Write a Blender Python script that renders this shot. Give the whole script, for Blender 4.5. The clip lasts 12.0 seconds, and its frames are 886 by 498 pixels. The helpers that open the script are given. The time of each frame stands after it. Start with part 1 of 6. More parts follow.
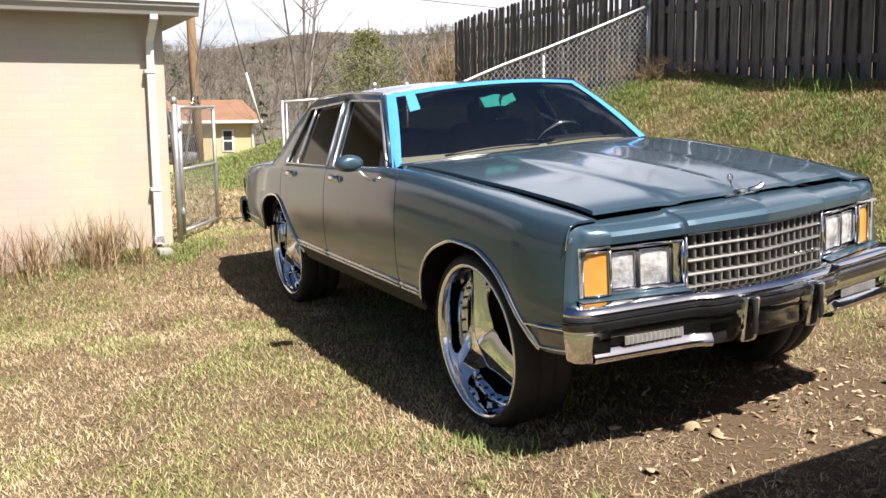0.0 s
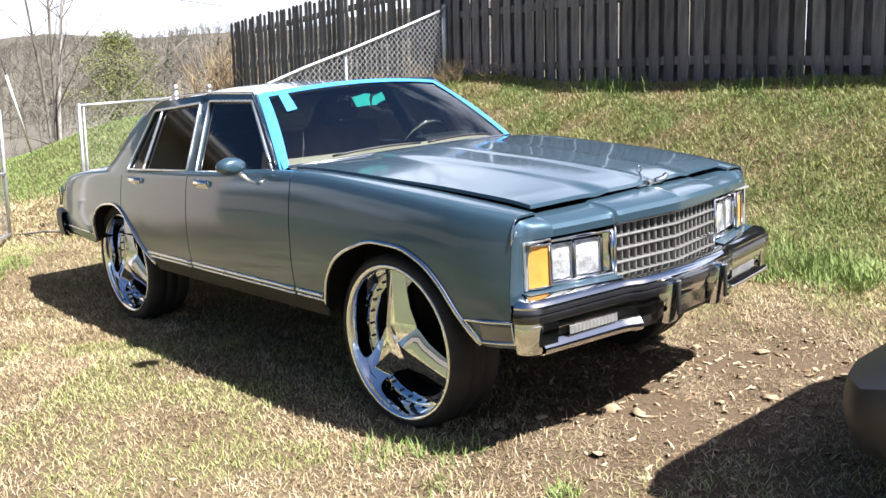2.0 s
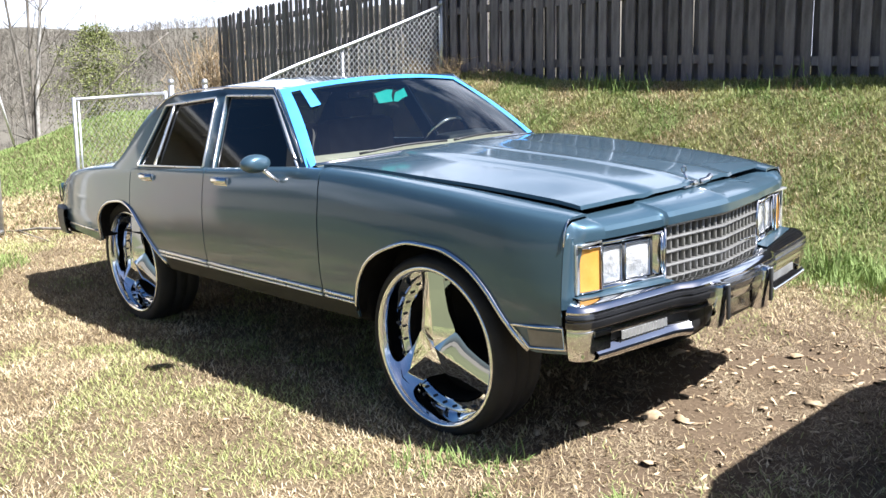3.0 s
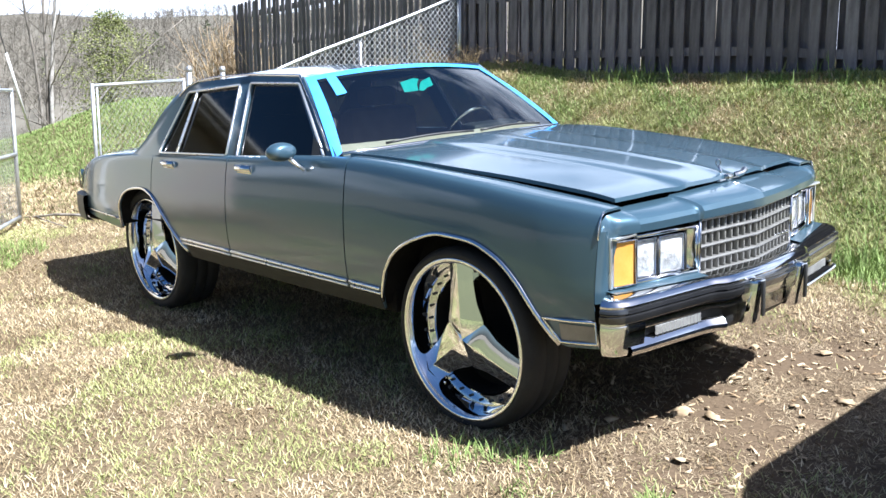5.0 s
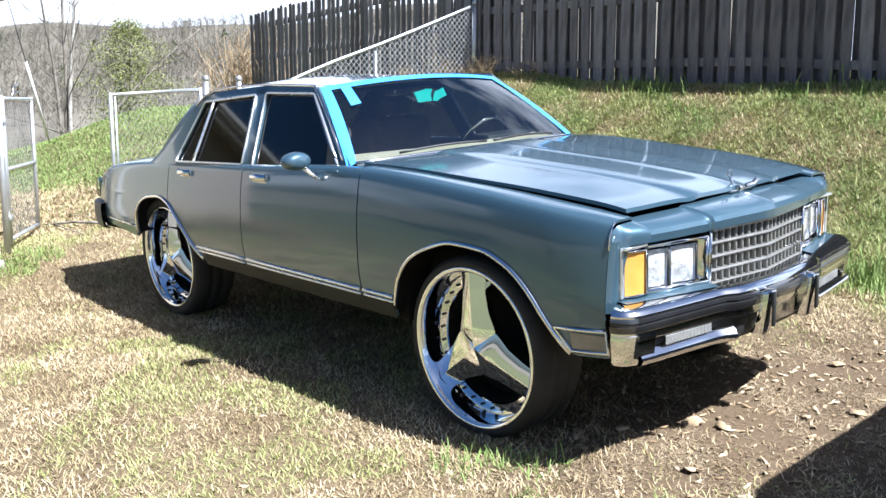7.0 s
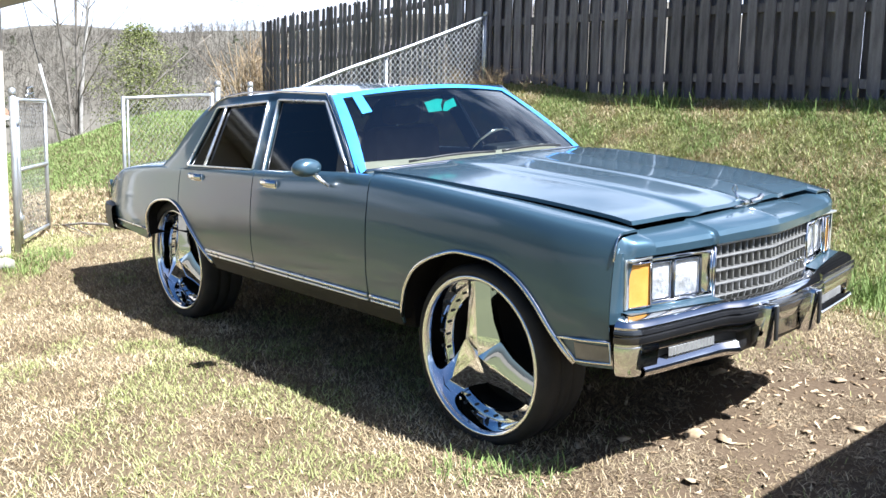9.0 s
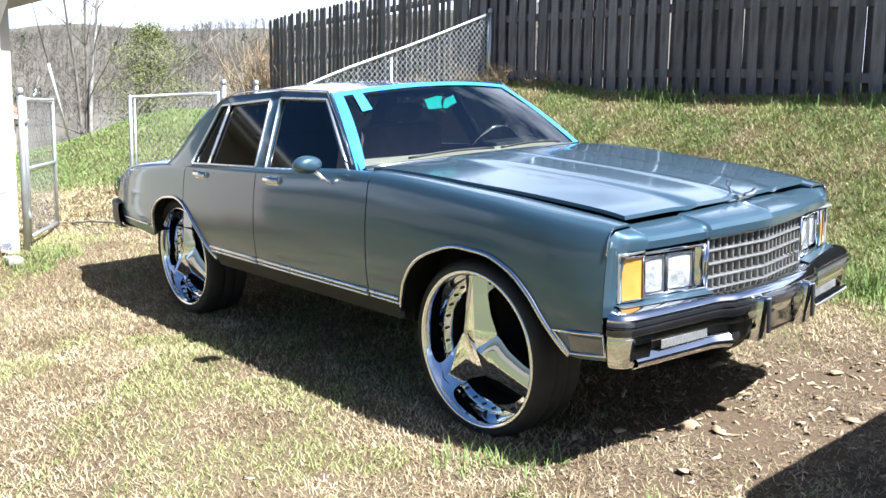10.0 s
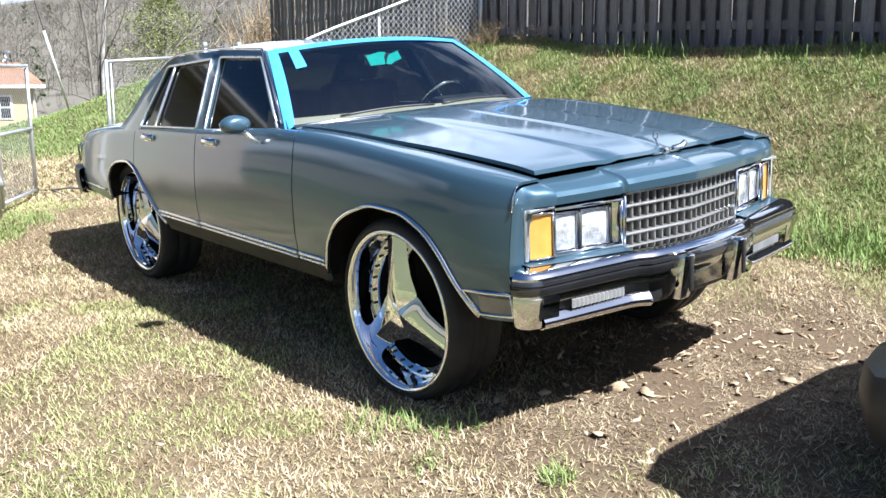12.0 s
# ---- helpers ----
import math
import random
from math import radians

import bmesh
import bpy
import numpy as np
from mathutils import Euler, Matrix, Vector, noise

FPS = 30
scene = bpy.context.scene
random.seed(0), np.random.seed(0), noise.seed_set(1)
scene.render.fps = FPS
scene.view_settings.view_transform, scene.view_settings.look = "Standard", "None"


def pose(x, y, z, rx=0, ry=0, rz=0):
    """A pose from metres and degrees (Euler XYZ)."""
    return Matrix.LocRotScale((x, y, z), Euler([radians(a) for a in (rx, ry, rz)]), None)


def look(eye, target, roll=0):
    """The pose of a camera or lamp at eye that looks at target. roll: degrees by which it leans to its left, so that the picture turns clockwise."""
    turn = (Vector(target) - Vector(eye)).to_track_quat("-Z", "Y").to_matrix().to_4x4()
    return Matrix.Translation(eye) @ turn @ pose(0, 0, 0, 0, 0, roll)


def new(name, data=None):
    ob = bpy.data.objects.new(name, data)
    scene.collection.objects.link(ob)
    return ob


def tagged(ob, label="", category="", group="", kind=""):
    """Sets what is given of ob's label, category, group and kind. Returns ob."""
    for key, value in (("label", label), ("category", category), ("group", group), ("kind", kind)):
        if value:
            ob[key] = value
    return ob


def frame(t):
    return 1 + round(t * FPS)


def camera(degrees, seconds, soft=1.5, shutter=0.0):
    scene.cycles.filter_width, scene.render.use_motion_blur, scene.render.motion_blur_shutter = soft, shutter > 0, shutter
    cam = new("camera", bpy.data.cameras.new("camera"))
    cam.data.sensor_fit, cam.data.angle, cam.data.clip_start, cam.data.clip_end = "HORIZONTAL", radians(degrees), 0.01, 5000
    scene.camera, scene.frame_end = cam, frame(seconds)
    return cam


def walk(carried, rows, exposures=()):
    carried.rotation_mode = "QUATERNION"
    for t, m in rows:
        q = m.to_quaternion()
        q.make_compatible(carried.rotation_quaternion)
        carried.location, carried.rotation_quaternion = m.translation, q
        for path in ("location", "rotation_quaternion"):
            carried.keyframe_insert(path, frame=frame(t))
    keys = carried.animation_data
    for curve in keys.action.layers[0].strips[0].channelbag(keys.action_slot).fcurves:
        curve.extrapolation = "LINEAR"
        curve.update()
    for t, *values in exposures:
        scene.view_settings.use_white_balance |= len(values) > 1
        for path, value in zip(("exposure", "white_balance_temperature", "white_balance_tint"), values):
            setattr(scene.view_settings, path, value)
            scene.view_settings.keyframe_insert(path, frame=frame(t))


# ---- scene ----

# ---------------------------------------------------------------- camera
cam = camera(51.0, 12.0)
ROWS = (  # seconds, x, y, z, yaw, pitch, roll
    (0, 5.142, -2.930, 1.335, 63.18, -8.10, -0.66),
    (0.5, 4.852, -3.137, 1.308, 56.14, -6.87, -1.72),
    (1, 4.717, -3.257, 1.313, 51.86, -7.51, -0.02),
    (1.5, 4.728, -3.373, 1.305, 49.94, -8.25, -0.77),
    (2, 4.668, -3.505, 1.314, 47.82, -8.05, -1.30),
    (2.5, 4.463, -3.579, 1.305, 46.41, -8.29, -1.80),
    (3, 4.380, -3.622, 1.317, 46.24, -8.22, -0.80),
    (5, 4.283, -3.648, 1.313, 46.81, -8.79, -0.19),
    (5.5, 4.287, -3.637, 1.315, 46.79, -9.05, -0.42),
    (6, 4.293, -3.638, 1.319, 47.03, -8.85, -0.50),
    (6.5, 4.302, -3.650, 1.321, 47.52, -8.46, -0.07),
    (7, 4.314, -3.663, 1.319, 47.72, -8.24, -0.04),
    (9, 4.347, -3.703, 1.320, 48.07, -7.65, 1.15),
    (9.5, 4.358, -3.707, 1.318, 48.24, -7.66, 1.13),
    (10, 4.431, -3.704, 1.323, 48.69, -7.87, 0.81),
    (10.5, 4.530, -3.692, 1.324, 49.22, -8.23, 1.66),
    (11, 4.572, -3.671, 1.308, 49.83, -8.93, 1.15),
    (11.5, 4.619, -3.566, 1.301, 50.63, -9.60, 0.18),
    (12, 4.654, -3.257, 1.290, 50.58, -10.14, -0.27),
)
walk(cam, [(t, pose(x, y, z, 90 + p, 0, w) @ pose(0, 0, 0, 0, 0, r)) for t, x, y, z, w, p, r in ROWS],
     exposures=((0.0, 1.03, 6500, 15), (0.5, 1.02, 6350, 15), (1.5, 1.44, 6050, 14), (2.5, 1.60, 5850, 12), (5.0, 1.73, 5500, 10), (11.0, 1.74, 5500, 10), (12.0, 1.64, 5500, 10)))

# the car stands on a slope: its own frame (x ahead, y to its left) in the upright world
CAR = Matrix(((0.99978, 0.0015, 0.02088), (0, 0.99743, -0.07164), (-0.02093, 0.07163, 0.99721))).to_4x4()

# ---------------------------------------------------------------- light
SUN_WAY = CAR.to_3x3() @ Vector((-0.67, -0.23, -1.0))
to_sun = -SUN_WAY.normalized()
world = bpy.data.worlds.new("sky")
scene.world = world
world.use_nodes = True
wt = world.node_tree
bg = wt.nodes["Background"]
sky = wt.nodes.new("ShaderNodeTexSky")
sky.sky_type, sky.sun_disc = "NISHITA", False
sky.sun_elevation = math.asin(to_sun.z)
sky.sun_rotation = math.atan2(to_sun.x, to_sun.y)
sky.air_density, sky.dust_density, sky.ozone_density = 1.0, 2.5, 3.0
coord = wt.nodes.new("ShaderNodeTexCoord")
flat = wt.nodes.new("ShaderNodeMapping")
flat.inputs["Scale"].default_value = (1.0, 1.0, 2.6)
puffs = wt.nodes.new("ShaderNodeTexNoise")
puffs.inputs["Scale"].default_value, puffs.inputs["Detail"].default_value, puffs.inputs["Roughness"].default_value = 2.3, 9, 0.58
ramp = wt.nodes.new("ShaderNodeValToRGB")
ramp.color_ramp.elements[0].position, ramp.color_ramp.elements[1].position = 0.36, 0.58
blend = wt.nodes.new("ShaderNodeMix")
blend.data_type = "RGBA"
blend.inputs["B"].default_value = (22.0, 22.6, 24.0, 1)
wt.links.new(coord.outputs["Generated"], flat.inputs["Vector"])
wt.links.new(flat.outputs["Vector"], puffs.inputs["Vector"])
flat.inputs["Location"].default_value = (1.7, 0.6, 0.9)
aloft = wt.nodes.new("ShaderNodeSeparateXYZ")
wt.links.new(coord.outputs["Generated"], aloft.inputs[0])
last = puffs.outputs["Fac"]
for axis, share in (("Z", -0.42), ("Y", 0.20)):
    lean = wt.nodes.new("ShaderNodeMath")
    lean.operation, lean.inputs[1].default_value = "MULTIPLY_ADD", share
    wt.links.new(aloft.outputs[axis], lean.inputs[0])
    wt.links.new(last, lean.inputs[2])
    last = lean.outputs[0]
wt.links.new(last, ramp.inputs["Fac"])
wt.links.new(ramp.outputs["Color"], blend.inputs["Factor"])
deep = wt.nodes.new("ShaderNodeHueSaturation")
deep.inputs["Saturation"].default_value, deep.inputs["Value"].default_value = 1.2, 1.12
wt.links.new(sky.outputs["Color"], deep.inputs["Color"])
wt.links.new(deep.outputs["Color"], blend.inputs["A"])
wt.links.new(blend.outputs["Result"], bg.inputs["Color"])
bg.inputs["Strength"].default_value = 0.031
sun = new("sun", bpy.data.lights.new("sun", "SUN"))
sun.data.energy, sun.data.angle, sun.data.color = 5.0, radians(0.5), (1.0, 0.94, 0.85)
sun.matrix_world = look((0, 0, 30), Vector((0, 0, 30)) + SUN_WAY)
tagged(sun, kind="structure")

# ---------------------------------------------------------------- materials
def material(name, colors, scale=6.0, fine=60.0, rough=0.6, metal=0.0, bump=0.0, coat=0.0, rough_var=0.0,
             stretch=(1, 1, 1), island=0.0, per_object=0.0, space="Object", sub=0.0, spec=0.5, contrast=0.3):
    """A principled material: colours mixed by noise at two scales, bump from the fine one, with a shift per island or per object."""
    m = bpy.data.materials.new(name)
    m.use_nodes = True
    nt = m.node_tree
    b = nt.nodes["Principled BSDF"]
    n = nt.nodes.new
    link = nt.links.new
    tc, mp = n("ShaderNodeTexCoord"), n("ShaderNodeMapping")
    mp.inputs["Scale"].default_value = stretch
    link(tc.outputs[space], mp.inputs["Vector"])
    big, small = n("ShaderNodeTexNoise"), n("ShaderNodeTexNoise")
    big.inputs["Scale"].default_value, big.inputs["Detail"].default_value = scale, 5
    small.inputs["Scale"].default_value, small.inputs["Detail"].default_value = fine, 4
    for q in (big, small):
        link(mp.outputs["Vector"], q.inputs["Vector"])
    add = n("ShaderNodeMath")
    add.operation = "MULTIPLY_ADD"
    link(small.outputs["Fac"], add.inputs[0])
    add.inputs[1].default_value = 0.35
    link(big.outputs["Fac"], add.inputs[2])
    last = add.outputs[0]
    if island or per_object:
        geo = n("ShaderNodeNewGeometry") if island else n("ShaderNodeObjectInfo")
        ad2 = n("ShaderNodeMath")
        ad2.operation = "MULTIPLY_ADD"
        link(geo.outputs["Random Per Island" if island else "Random"], ad2.inputs[0])
        ad2.inputs[1].default_value = island or per_object
        link(last, ad2.inputs[2])
        sh = n("ShaderNodeMath")
        sh.operation = "SUBTRACT"
        link(ad2.outputs[0], sh.inputs[0])
        sh.inputs[1].default_value = (island or per_object) / 2
        last = sh.outputs[0]
    r = n("ShaderNodeValToRGB")
    els = r.color_ramp.elements
    lo, hi = 0.675 - contrast, 0.675 + contrast
    while len(els) < len(colors):
        els.new(0.5)
    for i, c in enumerate(colors):
        els[i].position = min(1, max(0, lo + (hi - lo) * i / max(1, len(colors) - 1)))
        els[i].color = (*c, 1)
    link(last, r.inputs["Fac"])
    link(r.outputs["Color"], b.inputs["Base Color"])
    b.inputs["Roughness"].default_value, b.inputs["Metallic"].default_value = rough, metal
    b.inputs["Specular IOR Level"].default_value = spec
    if coat:
        b.inputs["Coat Weight"].default_value, b.inputs["Coat Roughness"].default_value = coat, 0.03
    if rough_var:
        mr = n("ShaderNodeMapRange")
        link(big.outputs["Fac"], mr.inputs["Value"])
        mr.inputs["From Min"].default_value, mr.inputs["From Max"].default_value = 0.3, 0.7
        mr.inputs["To Min"].default_value, mr.inputs["To Max"].default_value = rough - rough_var, rough + rough_var
        link(mr.outputs["Result"], b.inputs["Roughness"])
    if bump:
        bp = n("ShaderNodeBump")
        bp.inputs["Strength"].default_value = 1.0
        bp.inputs["Distance"].default_value = bump
        link(small.outputs["Fac"], bp.inputs["Height"])
        link(bp.outputs["Normal"], b.inputs["Normal"])
    if sub:
        b.inputs["Subsurface Weight"].default_value = sub
    return m


def glass(name, tint, gloss=0.0, ior=1.6):
    """A pane: clear or tinted, with reflections by Fresnel."""
    m = bpy.data.materials.new(name)
    m.use_nodes = True
    nt = m.node_tree
    nt.nodes.remove(nt.nodes["Principled BSDF"])
    tr, gl, mx, fr = (nt.nodes.new("ShaderNode" + k) for k in ("BsdfTransparent", "BsdfGlossy", "MixShader", "Fresnel"))
    tr.inputs["Color"].default_value = (*tint, 1)
    gl.inputs["Roughness"].default_value = gloss
    fr.inputs["IOR"].default_value = ior
    nt.links.new(fr.outputs[0], mx.inputs[0])
    nt.links.new(tr.outputs[0], mx.inputs[1])
    nt.links.new(gl.outputs[0], mx.inputs[2])
    nt.links.new(mx.outputs[0], nt.nodes["Material Output"].inputs["Surface"])
    return m


PAINT = material("metallic_blue_grey_paint", ((0.049, 0.091, 0.124), (0.056, 0.101, 0.138)), 2.0, 900, 0.40, 0.40, 0.0, 1.0, 0.03)
PAINT.node_tree.nodes["Principled BSDF"].inputs["Coat IOR"].default_value = 1.60
PAINT.node_tree.nodes["Principled BSDF"].inputs["Coat Roughness"].default_value = 0.075
PAINT.node_tree.nodes["Principled BSDF"].inputs["Specular IOR Level"].default_value = 0.15
CHROME = material("chrome", ((0.62, 0.62, 0.63), (0.72, 0.72, 0.72)), 5, 80, 0.06, 1.0, 0.0, 0, 0.02)
TRIM_CHROME = material("bright_trim", ((0.80, 0.80, 0.81), (0.90, 0.90, 0.90)), 9, 90, 0.30, 0.9, 0.0, 0, 0.06)
RIM_CHROME = material("polished_rim", ((0.70, 0.72, 0.76), (0.80, 0.82, 0.84)), 5, 80, 0.035, 1.0)
DULL_CHROME = material("dull_chrome", ((0.42, 0.41, 0.40), (0.60, 0.60, 0.58)), 14, 160, 0.22, 1.0, 0.0004, 0, 0.08)
GRILLE_GREY = material("grey_grille_plastic", ((0.15, 0.145, 0.135), (0.24, 0.235, 0.22)), 20, 200, 0.35, 0.35)
BLACK_PLASTIC = material("black_plastic", ((0.012, 0.012, 0.013), (0.03, 0.03, 0.03)), 12, 200, 0.45, 0, 0.0003)
RUBBER = material("tyre_rubber", ((0.014, 0.014, 0.014), (0.032, 0.030, 0.028)), 9, 120, 0.72, 0, 0.0006, spec=0.3)
# undercoat, and near-black put in for the shade inside hollows
DARK_VOID = material("undercoat_and_hollow_shade", ((0.006, 0.006, 0.006), (0.014, 0.013, 0.012)), 8, 60, 0.9, 0, 0.002, spec=0.1)
# near-black that stands for shade on the painted rocker
ROCKER = material("shade_dark_rocker", ((0.012, 0.012, 0.011), (0.030, 0.028, 0.025)), 5, 90, 0.55, 0.0, 0.0004, 0.0, 0.1, stretch=(1, 1, 3), spec=0.3)
RUB = material("glossy_black_strip", ((0.012, 0.012, 0.013), (0.022, 0.022, 0.023)), 9, 160, 0.16, 0.0, 0, 1.0, 0.05)
AMBER = material("amber_lens", ((0.53, 0.250, 0.045), (0.64, 0.350, 0.085)), 10, 90, 0.12, 0, 0, 0.6, sub=0.0)
RED_LENS = material("red_lens", ((0.30, 0.01, 0.01), (0.40, 0.02, 0.015)), 10, 90, 0.12, 0, 0, 0.6)
LAMP_FACE = material("lamp_reflector", ((0.38, 0.39, 0.40), (0.92, 0.92, 0.92)), 12, 40, 0.16, 0.45, 0.008, 1.0, contrast=0.16)
CLEAR_LENS = material("ribbed_clear_lens", ((0.25, 0.25, 0.245), (0.38, 0.38, 0.37)), 16, 140, 0.25, 0.3, 0.001, 0.5)
TAPE = material("blue_masking_tape", ((0.045, 0.265, 0.72), (0.070, 0.315, 0.78)), 18, 160, 0.62, 0, 0.0006)
TEAL_FILM = material("teal_film", ((0.040, 0.496, 0.448), (0.080, 0.600, 0.528)), 20, 90, 0.4)
DASH = material("tan_dashboard", ((0.336, 0.288, 0.216), (0.464, 0.408, 0.320)), 9, 200, 0.75, 0, 0.0006)
SEAT = material("dark_seat_cloth", ((0.060, 0.054, 0.048), (0.112, 0.100, 0.086)), 8, 260, 0.9, 0, 0.0008)
CLEAR = glass("windscreen_glass", (0.72, 0.79, 0.78), 0.0, 2.3)
TINTED = glass("dark_tinted_glass", (0.050, 0.046, 0.046), 0.06, 1.5)
SOIL = material("dry_ground", ((0.078, 0.056, 0.033), (0.133, 0.098, 0.058), (0.187, 0.144, 0.090)), 1.3, 34, 0.95, 0, 0.012, spec=0.15)


def zone(m, tint, chan, a, b, share, box=None):
    """Blends another ground colour in by place, with a ragged border."""
    nt = m.node_tree
    n, link = nt.nodes.new, nt.links.new
    bs = nt.nodes["Principled BSDF"]
    old = bs.inputs["Base Color"].links[0].from_socket
    tc, sep, mr, no, ad, mx = (n("ShaderNode" + k) for k in ("TexCoord", "SeparateXYZ", "MapRange", "TexNoise", "Math", "Mix"))
    link(tc.outputs["Object"], sep.inputs[0])
    no.inputs["Scale"].default_value, no.inputs["Detail"].default_value = 2.6, 6
    link(tc.outputs["Object"], no.inputs["Vector"])
    value = sep.outputs[chan]
    if box:
        ds, sc = n("ShaderNodeVectorMath"), n("ShaderNodeVectorMath")
        sc.operation, ds.operation = "SUBTRACT", "LENGTH"
        sc.inputs[1].default_value = box
        fl = n("ShaderNodeVectorMath")
        fl.operation = "MULTIPLY"
        fl.inputs[1].default_value = (1.0, 0.75, 0.0)
        link(tc.outputs["Object"], sc.inputs[0])
        link(sc.outputs[0], fl.inputs[0])
        link(fl.outputs[0], ds.inputs[0])
        value = ds.outputs["Value"]
    ad.operation = "MULTIPLY_ADD"
    link(no.outputs["Fac"], ad.inputs[0])
    ad.inputs[1].default_value = 1.1
    link(value, ad.inputs[2])
    link(ad.outputs[0], mr.inputs["Value"])
    mr.inputs["From Min"].default_value, mr.inputs["From Max"].default_value = a + 0.55, b + 0.55
    mr.inputs["To Max"].default_value = share
    mx.data_type = "RGBA"
    link(mr.outputs["Result"], mx.inputs["Factor"])
    link(old, mx.inputs["A"])
    mx.inputs["B"].default_value = (*tint, 1)
    link(mx.outputs["Result"], bs.inputs["Base Color"])


zone(SOIL, (0.15, 0.15, 0.06), "Y", 1.9, 3.0, 0.7)
# unseen ground behind the standpoint, tinted darker for the car side's reflections
zone(SOIL, (0.085, 0.095, 0.045), "Y", -3.3, -4.8, 0.85)
zone(SOIL, (0.105, 0.074, 0.047), "X", 1.55, 0.75, 0.9, (2.35, 0.2, 0))
FENCE_WOOD = material("weathered_fence_wood", ((0.079, 0.071, 0.073), (0.166, 0.150, 0.157), (0.284, 0.262, 0.273)), 3, 40, 0.85, 0, 0.002,
                      stretch=(6, 6, 0.7), per_object=0.30, spec=0.2)
GALV = material("galvanised_steel", ((0.42, 0.43, 0.44), (0.60, 0.61, 0.62)), 8, 80, 0.42, 0.75, 0.0003, rough_var=0.08)
WIRE = material("galvanised_wire", ((0.21, 0.21, 0.21), (0.34, 0.34, 0.33)), 8, 80, 0.5, 0.6)
WHITE_TRIM = material("white_painted_metal", ((0.665, 0.655, 0.627), (0.760, 0.750, 0.731)), 4, 60, 0.45, 0, 0.0004)
BARK = material("grey_bark", ((0.085, 0.072, 0.060), (0.187, 0.166, 0.140), (0.306, 0.285, 0.255)), 3, 30, 0.95, 0, 0.006, stretch=(4, 4, 1), spec=0.1)
PALE_BARK = material("pale_bark", ((0.170, 0.153, 0.132), (0.306, 0.285, 0.255), (0.459, 0.442, 0.408)), 4, 30, 0.9, 0, 0.004, stretch=(3, 3, 2), spec=0.15)
TWIG = material("bare_twigs", ((0.111, 0.097, 0.079), (0.164, 0.148, 0.121), (0.226, 0.205, 0.171)), 0.05, 3, 0.95, island=0.5, spec=0.1)
DRY_STEM = material("dry_weed_stems", ((0.197, 0.131, 0.074), (0.344, 0.254, 0.148), (0.451, 0.353, 0.221)), 2, 20, 0.9, island=0.5, spec=0.15)
POLE_WOOD = material("pine_pole", ((0.221, 0.140, 0.072), (0.340, 0.225, 0.119)), 2, 40, 0.85, 0, 0.004, stretch=(6, 6, 0.5))
CABLE = material("black_cable", ((0.02, 0.02, 0.02), (0.04, 0.04, 0.04)), 5, 50, 0.6)

# ---------------------------------------------------------------- builders
def mesh_of(name, verts, faces, smooth=True):
    me = bpy.data.meshes.new(name)
    me.from_pydata([tuple(map(float, v)) for v in verts], [], [tuple(map(int, f)) for f in faces])
    if smooth:
        me.polygons.foreach_set("use_smooth", [True] * len(me.polygons))
    me.update()
    return me


def tidy(me):
    bm = bmesh.new()
    bm.from_mesh(me)
    bmesh.ops.remove_doubles(bm, verts=bm.verts, dist=1e-5)
    bmesh.ops.recalc_face_normals(bm, faces=bm.faces)
    bm.to_mesh(me)
    bm.free()
    return me


def part(name, me, mat, parent=None, label="", auto=35):
    """Links a mesh as one object under a thing or a part."""
    ob = new(name, me)
    if mat and not me.materials:
        me.materials.append(mat)
    if auto:
        sharp = radians(auto)
        bm = bmesh.new()
        bm.from_mesh(me)
        for e in bm.edges:
            if len(e.link_faces) == 2 and e.calc_face_angle(0) > sharp:
                e.smooth = False
        bm.to_mesh(me)
        bm.free()
    if parent:
        ob.parent = parent
    if label:
        tagged(ob, label)
    return ob


def thing(name, m, label, category, group="", kind=""):
    ob = new(name)
    ob.empty_display_size = 0.2
    ob.matrix_world = m
    return tagged(ob, label, category, group, kind)


def join(*pairs):
    """Verts and faces of several pieces as one list pair."""
    vs, fs = [], []
    for v, f in pairs:
        k = len(vs)
        vs += [tuple(p) for p in v]
        fs += [tuple(i + k for i in q) for q in f]
    return vs, fs


def grid(fn, us, vs):
    """A sheet of quads through fn(u, v)."""
    pts = [fn(u, v) for v in vs for u in us]
    n = len(us)
    return pts, [(j * n + i, j * n + i + 1, (j + 1) * n + i + 1, (j + 1) * n + i) for j in range(len(vs) - 1) for i in range(n - 1)]


def block(lo, hi, bevel=0.0, segs=2):
    """A box with rounded edges."""
    bm = bmesh.new()
    bmesh.ops.create_cube(bm, size=1)
    for v in bm.verts:
        v.co = [lo[i] + (v.co[i] + 0.5) * (hi[i] - lo[i]) for i in range(3)]
    if bevel:
        bmesh.ops.bevel(bm, geom=bm.edges[:], offset=bevel, segments=segs, profile=0.5, affect="EDGES")
    out = [v.co[:] for v in bm.verts], [[v.index for v in f.verts] for f in bm.faces]
    bm.verts.index_update()
    out = [v.co[:] for v in bm.verts], [[v.index for v in f.verts] for f in bm.faces]
    bm.free()
    return out


